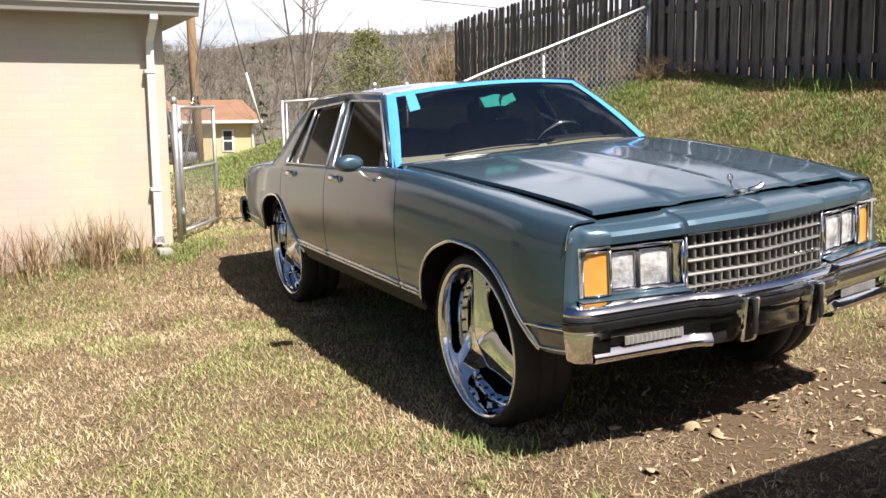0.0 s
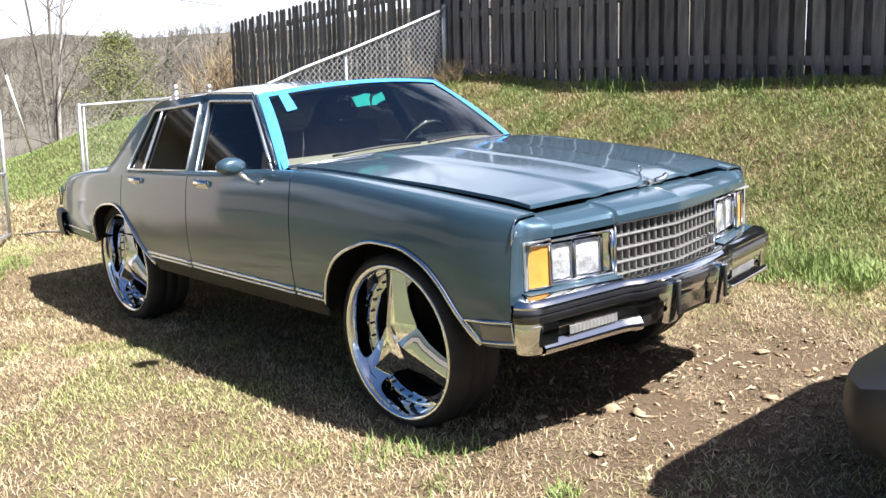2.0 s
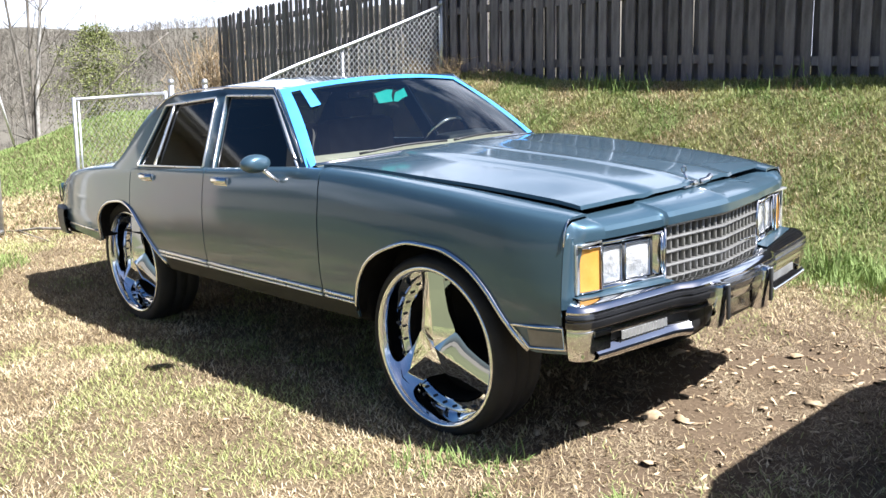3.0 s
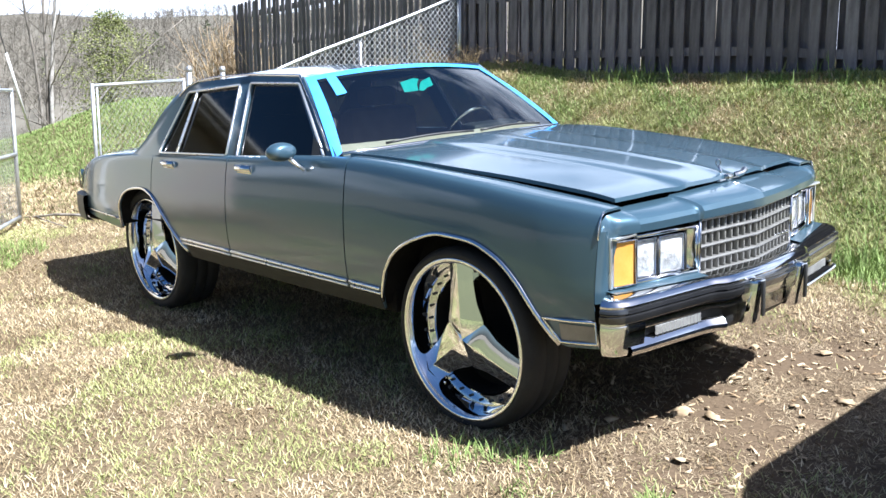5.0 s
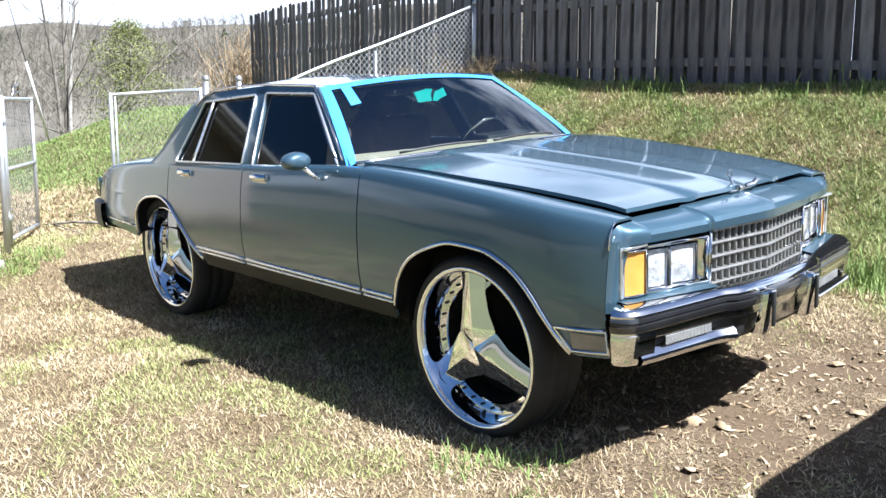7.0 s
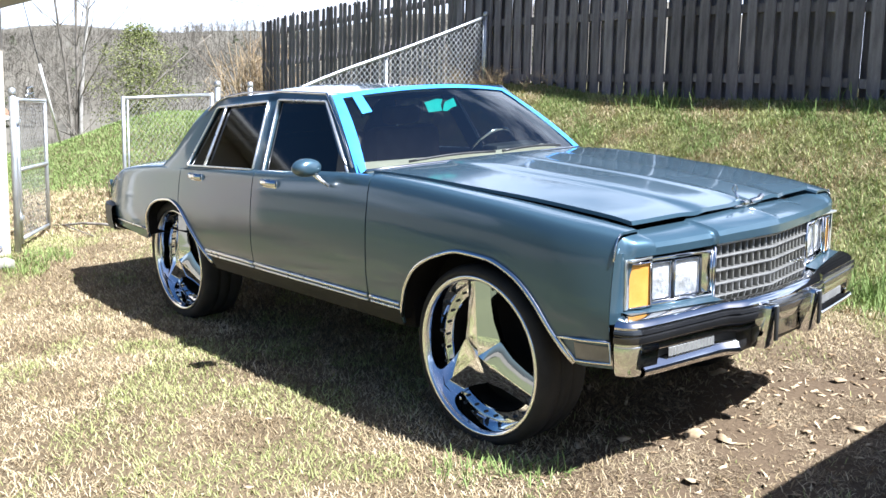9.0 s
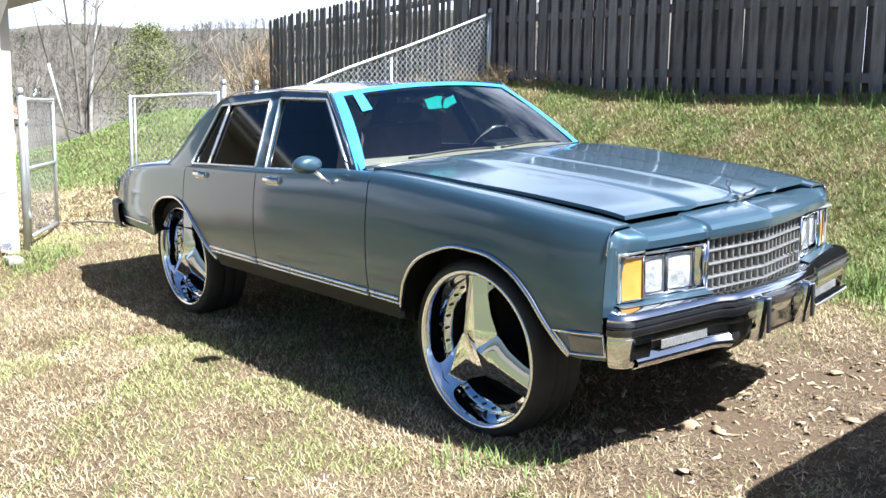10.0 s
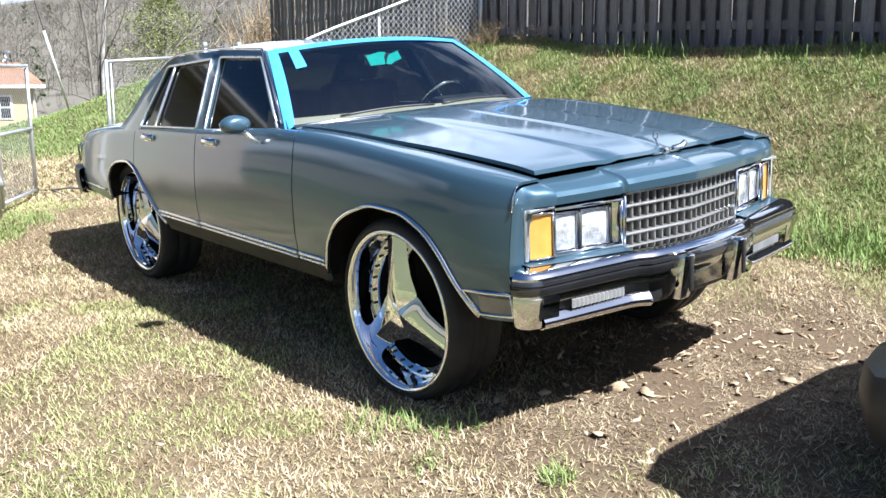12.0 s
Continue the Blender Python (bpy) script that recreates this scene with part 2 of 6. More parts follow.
def tube(points, r, n=8, closed=False, squash=(1, 1), caps=True):
    """A round bar along points; r is a number or one radius a point."""
    pts = [Vector(p) for p in points]
    rs = [r] * len(pts) if isinstance(r, (int, float)) else list(r)
    vs, fs = [], []
    side = None
    for i, p in enumerate(pts):
        a = pts[i - 1] if i or closed else p
        b = pts[(i + 1) % len(pts)] if i < len(pts) - 1 or closed else p
        d = (b - a).normalized()
        if side is None:
            side = d.orthogonal().normalized() if abs(d.z) > 0.9 else d.cross(Vector((0, 0, 1))).normalized()
        side = (side - d * side.dot(d)).normalized()
        up = d.cross(side)
        for k in range(n):
            t = 2 * math.pi * k / n
            vs.append(p + side * (math.cos(t) * rs[i] * squash[0]) + up * (math.sin(t) * rs[i] * squash[1]))
    m = len(pts)
    for i in range(m if closed else m - 1):
        for k in range(n):
            a, b = i * n + k, i * n + (k + 1) % n
            c, d = ((i + 1) % m) * n + (k + 1) % n, ((i + 1) % m) * n + k
            fs.append((a, b, c, d))
    if caps and not closed:
        fs += [tuple(range(n - 1, -1, -1)), tuple((m - 1) * n + k for k in range(n))]
    return vs, fs


def sweep(path, profile, close_profile=False):
    """A profile of (outward, z) carried along a plan path of (x, y, nx, ny)."""
    vs = [(x + nx * o, y + ny * o, z) for x, y, nx, ny in path for o, z in profile]
    m, k = len(profile), len(path)
    lim = m if close_profile else m - 1
    fs = [(i * m + j, i * m + (j + 1) % m, (i + 1) * m + (j + 1) % m, (i + 1) * m + j) for i in range(k - 1) for j in range(lim)]
    if close_profile:
        fs += [tuple(range(m)), tuple((k - 1) * m + j for j in range(m - 1, -1, -1))]
    return vs, fs


def lathe(profile, n=64, axis="y"):
    """A turned ring of (radius, along) about the y axis."""
    vs = [(r * math.cos(2 * math.pi * k / n), a, r * math.sin(2 * math.pi * k / n)) for k in range(n) for r, a in profile]
    m = len(profile)
    return vs, [(k * m + j, k * m + j + 1, ((k + 1) % n) * m + j + 1, ((k + 1) % n) * m + j) for k in range(n) for j in range(m - 1)]


def smooth_line(xs, ys):
    """A curve without overshoot through points, as a function."""
    xs, ys = np.array(xs, float), np.array(ys, float)
    h = np.diff(xs)
    d = np.diff(ys) / h
    m = np.zeros(len(xs))
    m[0], m[-1] = d[0], d[-1]
    for i in range(1, len(xs) - 1):
        m[i] = 0 if d[i - 1] * d[i] <= 0 else 2 * d[i - 1] * d[i] / (d[i - 1] + d[i])

    def f(x):
        x = min(max(float(x), xs[0]), xs[-1])
        i = min(max(int(np.searchsorted(xs, x)) - 1, 0), len(xs) - 2)
        t = (x - xs[i]) / h[i]
        return float(ys[i] * (1 + 2 * t) * (1 - t) ** 2 + m[i] * h[i] * t * (1 - t) ** 2 + ys[i + 1] * t * t * (3 - 2 * t) + m[i + 1] * h[i] * t * t * (t - 1))
    return f


def S(a, b, v):
    t = np.clip((np.asarray(v, float) - a) / (b - a), 0, 1)
    return t * t * (3 - 2 * t)


def lin(a, b, n):
    return [a + (b - a) * i / (n - 1) for i in range(n)]


# ---------------------------------------------------------------- ground
def height(x, y):
    """The lie of the land: a gentle slope, the bank up to the fence, the rise behind the gate and the fall beyond it."""
    x, y = np.asarray(x, float), np.asarray(y, float)
    xc, yc = np.clip(x, -14, 12), np.clip(y, -9, 6)
    z = -0.021 * xc + 0.0718 * yc + 0.018
    w = S(-4.5, -7.5, x)
    z = z + 0.15 * S(-2.4, -3.9, x) + 0.07 * np.exp(-((x + 3.75) ** 2 + (y + 1.7) ** 2) / 0.6)
    z = z + (1 - w) * 1.3 * S(2.25, 5.6, y) * (1 - S(2.2, 3.2, x)) + w * 0.76 * S(0.2, 3.6, y)
    z = z + 0.035 * np.exp(-((x - 2.5) ** 2 + (y + 0.3) ** 2) / 1.4)
    z = z - (0.11 + 0.08 * S(1.4, 2.6, y)) * np.clip(-x - 11, 0, 11) - 0.04 * np.clip(-x - 22, 0, 32)
    z = z - 0.03 * np.clip(-y - 9, 0, 20) - 0.01 * np.clip(x - 12, 0, 40)
    z = z + 0.012 * np.sin(2.1 * x + 0.7 * y) * np.cos(1.7 * y - 0.4 * x) + 0.006 * np.sin(6.3 * x + 1.3) * np.sin(5.7 * y)
    return z


def on_ground(x, y, dz=0.0):
    return Vector((x, y, float(height(x, y)) + dz))


steps_x = np.concatenate([-np.geomspace(900, 12.5, 34), np.linspace(-12, 7, 153), np.geomspace(7.5, 900, 26)])
steps_y = np.concatenate([-np.geomspace(900, 6.5, 26), np.linspace(-6, 8, 113), np.geomspace(8.5, 900, 28)])
gx, gy = np.meshgrid(steps_x, steps_y)
gz = height(gx, gy)
nx_ = len(steps_x)
ground_faces = [(j * nx_ + i, j * nx_ + i + 1, (j + 1) * nx_ + i + 1, (j + 1) * nx_ + i) for j in range(len(steps_y) - 1) for i in range(nx_ - 1)]
ground = part("ground", mesh_of("ground", np.stack([gx, gy, gz], -1).reshape(-1, 3), ground_faces), SOIL, auto=0)
tagged(ground, "dry winter lawn with bare soil and thin grass", "ground", kind="structure")

# ---------------------------------------------------------------- the sedan
car = thing("sedan", CAR, "blue-grey metallic four-door sedan on oversized chrome wheels, hood ajar", "car")

shoulder = smooth_line((-2.72, -2.45, -2.17, -1.65, -1.05, -0.3, 0.74, 1.5, 2.0, 2.27), (0.845, 0.915, 0.985, 1.037, 1.068, 1.10, 1.15, 1.105, 1.055, 1.018))
half_w = smooth_line((-2.74, -2.55, -2.2, -1.5, 0.5, 1.6, 1.9, 2.08, 2.19, 2.27), (0.800, 0.862, 0.928, 0.95, 0.952, 0.950, 0.942, 0.915, 0.880, 0.845))
sill = smooth_line((-2.7, -2.2, -1.75, -1.0, 0.95, 2.03, 2.27), (0.60, 0.56, 0.52, 0.46, 0.455, 0.50, 0.51))
arch_f = smooth_line((0.985, 1.0, 1.03, 1.06, 1.14, 1.275, 1.433, 1.594, 1.743, 1.864, 1.955, 2.02, 2.04), (0.44, 0.505, 0.585, 0.66, 0.765, 0.838, 0.878, 0.872, 0.825, 0.735, 0.618, 0.53, 0.50))
arch_r = smooth_line((-1.745, -1.735, -1.715, -1.63, -1.51, -1.36, -1.24, -1.11, -1.0, -0.87, -0.85), (0.50, 0.62, 0.70, 0.785, 0.825, 0.838, 0.81, 0.715, 0.61, 0.485, 0.45))


def side_y(x, z):
    """Half width of the body's side at length x and height z."""
    zt, w = shoulder(x), half_w(x) / 0.952
    f = smooth_line((0.40, 0.455, 0.57, 0.70, zt - 0.27, zt - 0.16, zt - 0.085, zt - 0.03, zt - 0.006, zt), (0.875, 0.898, 0.938, 0.950, 0.9455, 0.933, 0.921, 0.908, 0.894, 0.882))
    return f(z) * w


def low_edge(x):
    z = sill(x)
    if 0.985 < x < 2.04:
        z = max(z, arch_f(x))
    if -1.745 < x < -0.85:
        z = max(z, arch_r(x))
    return z


def columns(a, b, step=0.06):
    """Lengths from a to b, close together where an arch rises steeply."""
    marks = [1.0, 1.01, 1.03, 1.06, 1.10, 1.15, 1.2, 1.9, 1.95, 1.99, 2.02, 2.035, 0.99, -1.742, -1.735, -1.72, -1.70, -1.67, -1.63, -0.855, -0.87, -0.9, -0.95]
    xs = sorted(set([round(v, 4) for v in lin(a, b, max(3, int(abs(b - a) / step) + 1))] + [m for m in marks if a < m < b]))
    return xs


FR = (0.0, 0.07, 0.14, 0.22, 0.30, 0.39, 0.48, 0.57, 0.66, 0.745, 0.82, 0.88, 0.925, 0.955, 0.975, 0.988, 1.0)


def side_panel(a, b, s, top_rows=()):
    """A body side panel from x = a to b on side s (-1 right), with more rows on top given by functions of x."""
    xs = columns(a, b)
    vs = []
    for x in xs:
        zl, zt = low_edge(x), shoulder(x)
        for f in FR:
            z = zl + (zt - zl) * f
            vs.append((x, s * side_y(x, z), z))
        for fn in top_rows:
            y, z = fn(x)
            vs.append((x, s * y, z))
    m = len(FR) + len(top_rows)
    fs = [(i * m + j, i * m + j + 1, (i + 1) * m + j + 1, (i + 1) * m + j) for i in range(len(xs) - 1) for j in range(m - 1)]
    if s > 0:
        fs = [f[::-1] for f in fs]
    return vs, fs


def skin(ob, t=0.010):
    """Gives a sheet its thickness, towards the middle of the car, with crisp rims."""
    me = ob.data
    bm = bmesh.new()
    bm.from_mesh(me)
    bmesh.ops.recalc_face_normals(bm, faces=bm.faces)
    vote = sum(f.normal.dot(Vector((f.calc_center_median().x * 0.8, 0, 0.6)) - f.calc_center_median()) * f.calc_area() for f in bm.faces)
    if vote > 0:
        bmesh.ops.reverse_faces(bm, faces=bm.faces)
    bm.normal_update()
    rim = [e for e in bm.edges if e.is_boundary]
    twin = {v: bm.verts.new(v.co - v.normal * t) for v in bm.verts[:]}
    for f in bm.faces[:]:
        g = bm.faces.new([twin[v] for v in reversed(f.verts)])
        g.smooth = True
    for e in rim:
        f = e.link_faces[0]
        loop = [l for l in f.loops if l.edge == e][0]
        a, b = loop.vert, loop.link_loop_next.vert
        bm.faces.new((b, a, twin[a], twin[b]))
        e.smooth = False
        k = bm.edges.get((twin[a], twin[b]))
        if k:
            k.smooth = False
    bm.to_mesh(me)
    bm.free()
    return ob


hood_edge = smooth_line((0.60, 1.2, 1.8, 2.15, 2.30), (0.800, 0.768, 0.724, 0.692, 0.680))
fender_rows = (lambda x: (0.862 * half_w(x) / 0.952, shoulder(x) + 0.006), lambda x: (hood_edge(x) + 0.036, shoulder(x) + 0.007),
               lambda x: (hood_edge(x) + 0.022, shoulder(x) + 0.004), lambda x: (hood_edge(x) + 0.015, shoulder(x) - 0.004), lambda x: (hood_edge(x) + 0.014, shoulder(x) - 0.06))
deck_rows = (lambda x: (0.85 * half_w(x) / 0.952, shoulder(x) + 0.007), lambda x: (0.78 * half_w(x) / 0.952, shoulder(x) + 0.016),
             lambda x: (0.715, shoulder(x) + 0.024), lambda x: (0.708, shoulder(x) + 0.018), lambda x: (0.706, shoulder(x) - 0.02))

SIDES = ((-1, "right"), (1, "left"))
belt_in = (lambda x: (0.872 * half_w(x) / 0.952, shoulder(x) + 0.002), lambda x: (0.868 * half_w(x) / 0.952, shoulder(x) - 0.03))


for s, _ in SIDES:
    skin(part("front_fender", mesh_of("front_fender", *side_panel(0.765, 2.190, s, fender_rows)), PAINT, car))
    front_door = skin(part("front_door", mesh_of("front_door", *side_panel(-0.325, 0.757, s, belt_in)), PAINT, car))
    rear_door = part("rear_door", mesh_of("rear_door", *side_panel(-1.235, -0.333, s, belt_in)), PAINT, car)
    skin(rear_door)
    skin(part("quarter_panel", mesh_of("quarter_panel", *side_panel(-2.67, -1.243, s, deck_rows)), PAINT, car))
    # dark jambs behind the door gaps
    for x in (0.761, -0.329, -1.239):
        jamb = [(x + dx, s * (side_y(x, z) - 0.014), z) for z in lin(low_edge(x) + 0.02, shoulder(x) - 0.02, 10) for dx in (-0.02, 0.02)]
        part("door_seal", mesh_of("door_seal", jamb, [(2 * i, 2 * i + 1, 2 * i + 3, 2 * i + 2) for i in range(9)]), DARK_VOID, front_door if x > -0.5 else rear_door)
    # bright mouldings low on the side
    for name, a, b, owner in (("door_moulding", -0.318, 0.748, front_door), ("door_moulding", -0.905, -0.34, rear_door),
                              ("fender_moulding", 0.775, 1.0, car)):
        for dz, r in ((0.0, 0.0095), (-0.024, 0.0070)):
            line = [(x, s * (side_y(x, 0.566 + dz) + 0.004), 0.566 + dz) for x in lin(a, b, 12)]
            part(name, mesh_of(name, *tube(line, r, 6, squash=(0.7, 1))), TRIM_CHROME, owner, "thin bright side moulding", auto=0)
    # dark strip laid on for the shade where the rocker tucks under the doors
    rocker = grid(lambda u, v: (-0.855 + 1.838 * u, s * (side_y(-0.855 + 1.838 * u, 0.452 + 0.078 * v) + 0.003), 0.452 + 0.078 * v), lin(0, 1, 24), lin(0, 1, 5))
    skin(part("rocker_shade_strip", mesh_of("rocker_shade_strip", *rocker), ROCKER, car, "dark strip put on for the shade low on the rocker", auto=0), 0.004)
    # wheel arch mouldings
    for fn, a, b in ((arch_f, 0.99, 2.035), (arch_r, -1.742, -0.865)):
        line = [(x, s * (side_y(x, fn(x)) + 0.004), fn(x)) for x in columns(a, b, 0.03) if fn(x) > 0.478]
        part("wheel_arch_moulding", mesh_of("wheel_arch_moulding", *tube(line, 0.011, 8, squash=(0.8, 1))), CHROME, car, "chrome wheel arch moulding", auto=0)
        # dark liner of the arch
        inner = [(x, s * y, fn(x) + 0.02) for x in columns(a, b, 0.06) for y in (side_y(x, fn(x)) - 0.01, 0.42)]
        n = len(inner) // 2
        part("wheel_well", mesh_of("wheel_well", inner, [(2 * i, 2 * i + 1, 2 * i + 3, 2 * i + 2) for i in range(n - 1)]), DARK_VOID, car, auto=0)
    # moulding ahead of the front wheel: a framed grey panel
    low_panel = [(x, s * (side_y(x, z) + 0.003), z) for x in lin(2.05, 2.192, 6) for z in (0.532, 0.60)]
    part("valance_panel", mesh_of("valance_panel", low_panel, [(2 * i, 2 * i + 1, 2 * i + 3, 2 * i + 2) for i in range(5)]), GRILLE_GREY, car, "dull grey panel ahead of the wheel")
    loop = [(1.985, 0.612), (2.09, 0.616), (2.195, 0.620), (2.195, 0.53), (2.12, 0.526), (2.045, 0.52)]
    part("valance_moulding", mesh_of("valance_moulding", *tube([(x, s * (side_y(x, z) + 0.006), z) for x, z in loop], 0.008, 6, closed=True)), CHROME, car, auto=0)
    # rear quarter moulding
    line = [(x, s * (side_y(x, 0.60) + 0.004), 0.60 + (-1.75 - x) * 0.02) for x in lin(-2.50, -1.752, 8)]
    part("quarter_moulding", mesh_of("quarter_moulding", *tube(line, 0.008, 6, squash=(0.7, 1))), DULL_CHROME, car, auto=0)
    # door handles
    for x0, owner in ((-0.135, front_door), (-1.01, rear_door)):
        zc = 1.042 if x0 > -0.5 else 1.012
        yc = side_y(x0, zc)
        plate = block((x0 - 0.072, s * yc - 0.006, zc - 0.026), (x0 + 0.072, s * yc + 0.006, zc + 0.022), 0.005)
        grip = tube([(x0 + dx, s * (yc + 0.016 - (0.010 if abs(dx) > 0.06 else 0)), zc + 0.004) for dx in (-0.072, -0.055, 0.0, 0.055, 0.072)], 0.019, 12, squash=(0.8, 1))
        part("door_handle", tidy(mesh_of("door_handle", *join(plate, grip))), CHROME, owner, "chrome pull handle")
    # door mirror on the right side alone: painted shell on a bright stalk
    if s > 0:
        continue
    shell = []
    for v in lin(0, 1, 15):
        for u in range(20):
            t = 2 * math.pi * u / 20
            r = math.sin(math.pi * v) ** 0.6
            shell.append((0.395 + 0.05 * math.cos(math.pi * v) * (1.1 if v < .5 else 0.7), s * (1.025 + 0.082 * r * math.cos(t)), 1.176 + 0.047 * r * math.sin(t)))
    fs = [(i * 20 + u, i * 20 + (u + 1) % 20, (i + 1) * 20 + (u + 1) % 20, (i + 1) * 20 + u) for i in range(14) for u in range(20)]
    mirror = part("door_mirror", tidy(mesh_of("door_mirror", shell, fs)), PAINT, front_door, "painted oval door mirror")
    part("mirror_stalk", mesh_of("mirror_stalk", *tube([(0.405, s * 0.985, 1.142), (0.425, s * 0.958, 1.108), (0.445, s * 0.928, 1.078)], (0.018, 0.014, 0.010), 8, squash=(1.4, 0.7))), TRIM_CHROME, mirror, auto=0)

# ---- hood: ajar, with a raised centre and a wide crease
HOOD_UP = 0.018


def hood_z(x, y):
    e = hood_edge(x)
    u = abs(y) / e
    base = shoulder(min(x, 2.27)) + 0.009
    z = base + 0.014 * (1 - u ** 2.4)
    z += 0.010 * (1 - float(S(0.40, 0.50, u)))
    z += 0.003 * (1 - float(S(0.0, 0.06, u)))
    lift = HOOD_UP * float(S(0.62, 2.2, x))
    if x > 2.02:
        z -= 0.010 * ((x - 2.02) / 0.2) ** 2
    return z + lift


hood_front = smooth_line((0.0, 0.12, 0.32, 0.40, 0.60, 0.692), (2.212, 2.209, 2.198, 2.178, 2.158, 2.146))
us = sorted(set([round(v, 3) for v in lin(-1, 1, 41)] + [-0.465, -0.4, 0.4, 0.465, -0.03, 0.03, 0.05, -0.05]))


def hood_fn(u, v):
    x0 = 0.655 + 0.09 * (1 - u * u)
    y1 = 0.692 * u
    x = x0 + (hood_front(abs(y1)) - x0) * v
    y = u * hood_edge(x)
    return (x, y, hood_z(x, y))


hood_v = lin(0, 1, 36)
pts, fcs = grid(hood_fn, us, hood_v)
nu = len(us)
lip = [(p[0] + 0.004, p[1], p[2] - 0.016) for p in pts[-nu:]]
lip2 = [(p[0] - 0.03, p[1], p[2] - 0.020) for p in pts[-nu:]]
base_i = (len(hood_v) - 1) * nu
k0 = len(pts)
pts += lip + lip2
for i in range(nu - 1):
    fcs.append((base_i + i, base_i + i + 1, k0 + i + 1, k0 + i))
    fcs.append((k0 + i, k0 + i + 1, k0 + nu + i + 1, k0 + nu + i))
for side in (0, nu - 1):
    row = [j * nu + side for j in range(len(hood_v))]
    k1 = len(pts)
    pts += [(pts[r][0], pts[r][1], pts[r][2] - 0.016) for r in row]
    for j in range(len(row) - 1):
        fcs.append((row[j], row[j + 1], k1 + j + 1, k1 + j))
hood = part("hood", tidy(mesh_of("hood", pts, fcs)), PAINT, car, "long hood standing slightly open", auto=40)
bay = block((0.62, -0.74, 0.62), (2.13, 0.74, 0.985), 0.02)
part("engine_bay", tidy(mesh_of("engine_bay", *bay)), DARK_VOID, car)
# rubber bumpers and latch in the gap of the open hood
for side in (-1, 1):
    for x in (1.15, 1.65, 2.02):
        y = side * (hood_edge(x) - 0.006)
        part("hood_buffer", tidy(mesh_of("hood_buffer", *block((x - 0.02, y - 0.012, shoulder(x) - 0.04), (x + 0.02, y + 0.012, shoulder(x) - 0.002), 0.006))), BLACK_PLASTIC, hood)
latch = join(block((2.19, -0.075, 1.046), (2.225, 0.095, 1.056), 0.004), block((2.195, -0.02, 1.042), (2.232, 0.03, 1.072), 0.008), tube([(2.21, 0.07, 1.058), (2.230, 0.10, 1.066), (2.225, 0.13, 1.078)], 0.013, 8))
part("hood_latch", tidy(mesh_of("hood_latch", *latch)), DULL_CHROME, hood, "bare metal hood latch")
ornament = join(tube([(2.185, 0.0, 1.055), (2.185, 0.0, 1.085), (2.172, 0.0, 1.105)], (0.010, 0.006, 0.004), 8),
                tube([(2.172 + 0.006 * math.cos(t), 0.008 * math.cos(t), 1.117 + 0.014 * math.sin(t)) for t in lin(0, 2 * math.pi, 17)[:-1]], 0.0035, 6, closed=True))
part("hood_ornament", mesh_of("hood_ornament", *ornament), CHROME, hood, "small upright chrome hood ornament", auto=0)

# ---- nose: painted header panel with a stepped centre
nose_front = smooth_line((0.0, 0.03, 0.30, 0.376, 0.388, 0.60, 0.72, 0.79, 0.82, 0.845), (2.388, 2.386, 2.352, 2.340, 2.326, 2.285, 2.256, 2.232, 2.215, 2.196))
nose_back = smooth_line((0.0, 0.32, 0.40, 0.692, 0.704, 0.845), (2.210, 2.196, 2.176, 2.146, 2.190, 2.192))
nose_low = smooth_line((0.0, 0.376, 0.40, 0.785, 0.81, 0.845), (0.952, 0.950, 0.944, 0.940, 0.82, 0.74))
nose_top = smooth_line((0.0, 0.03, 0.376, 0.388, 0.70, 0.79, 0.825, 0.845), (1.046, 1.043, 1.033, 1.025, 1.019, 1.016, 1.006, 0.985))


def nose_fn(u, v):
    y = 0.845 * u
    a = abs(y)
    xb, xf, zl, zt = nose_back(a), nose_front(a), nose_low(a), nose_top(a)
    prof = ((0.0, 0.0, -0.03), (0.0, 0.0, 0.0), (0.45, -0.12, 0.0), (0.78, -0.26, 0.0), (0.93, -0.40, 0.0), (1.0, -0.62, 0.0), (0.985, -1.0, 0.0))
    p = prof[v]
    z = zt + p[2] + (zt - zl) * p[1]
    return (xb + (xf - xb) * p[0], y, z)


us = sorted(set([round(v, 3) for v in lin(-1, 1, 45)] + [k * q for k in (-1, 1) for q in (0.40, 0.445, 0.459, 0.48, 0.819, 0.833, 0.93, 0.945, 0.96, 0.985, 0.033, 0.015)]))
skin(part("header_panel", mesh_of("header_panel", *grid(nose_fn, us, range(7))), PAINT, car, auto=28), 0.008)

# ---- grille: an egg crate of four rows
grille = part("grille_backing", mesh_of("grille_backing", *grid(lambda u, v: (2.30 - 0.04 * abs(u), 0.372 * u, 0.714 + 0.235 * v), lin(-1, 1, 9), (0, 1))), DARK_VOID, car, auto=0)
gx_at = smooth_line((0.0, 0.40), (2.366, 2.314))
for j in range(5):
    z = 0.722 + j * 0.0555
    th = 0.0055 if 0 < j < 4 else 0.008
    path = [(gx_at(abs(y)), y, 1, 0) for y in lin(-0.368, 0.368, 13)]
    part("grille_bar", tidy(mesh_of("grille_bar", *sweep(path, ((-0.05, z + th), (0.0, z + th), (0.004, z), (0.0, z - th), (-0.05, z - th)), True))), GRILLE_GREY, grille)
for j in range(19):
    y = -0.3645 + j * 0.0405
    th = 0.0052
    v, f = block((gx_at(abs(y)) - 0.052, y - th, 0.718), (gx_at(abs(y)) - 0.006, y + th, 0.947), 0.002, 1)
    part("grille_slat", mesh_of("grille_slat", v, f), GRILLE_GREY, grille, auto=0)
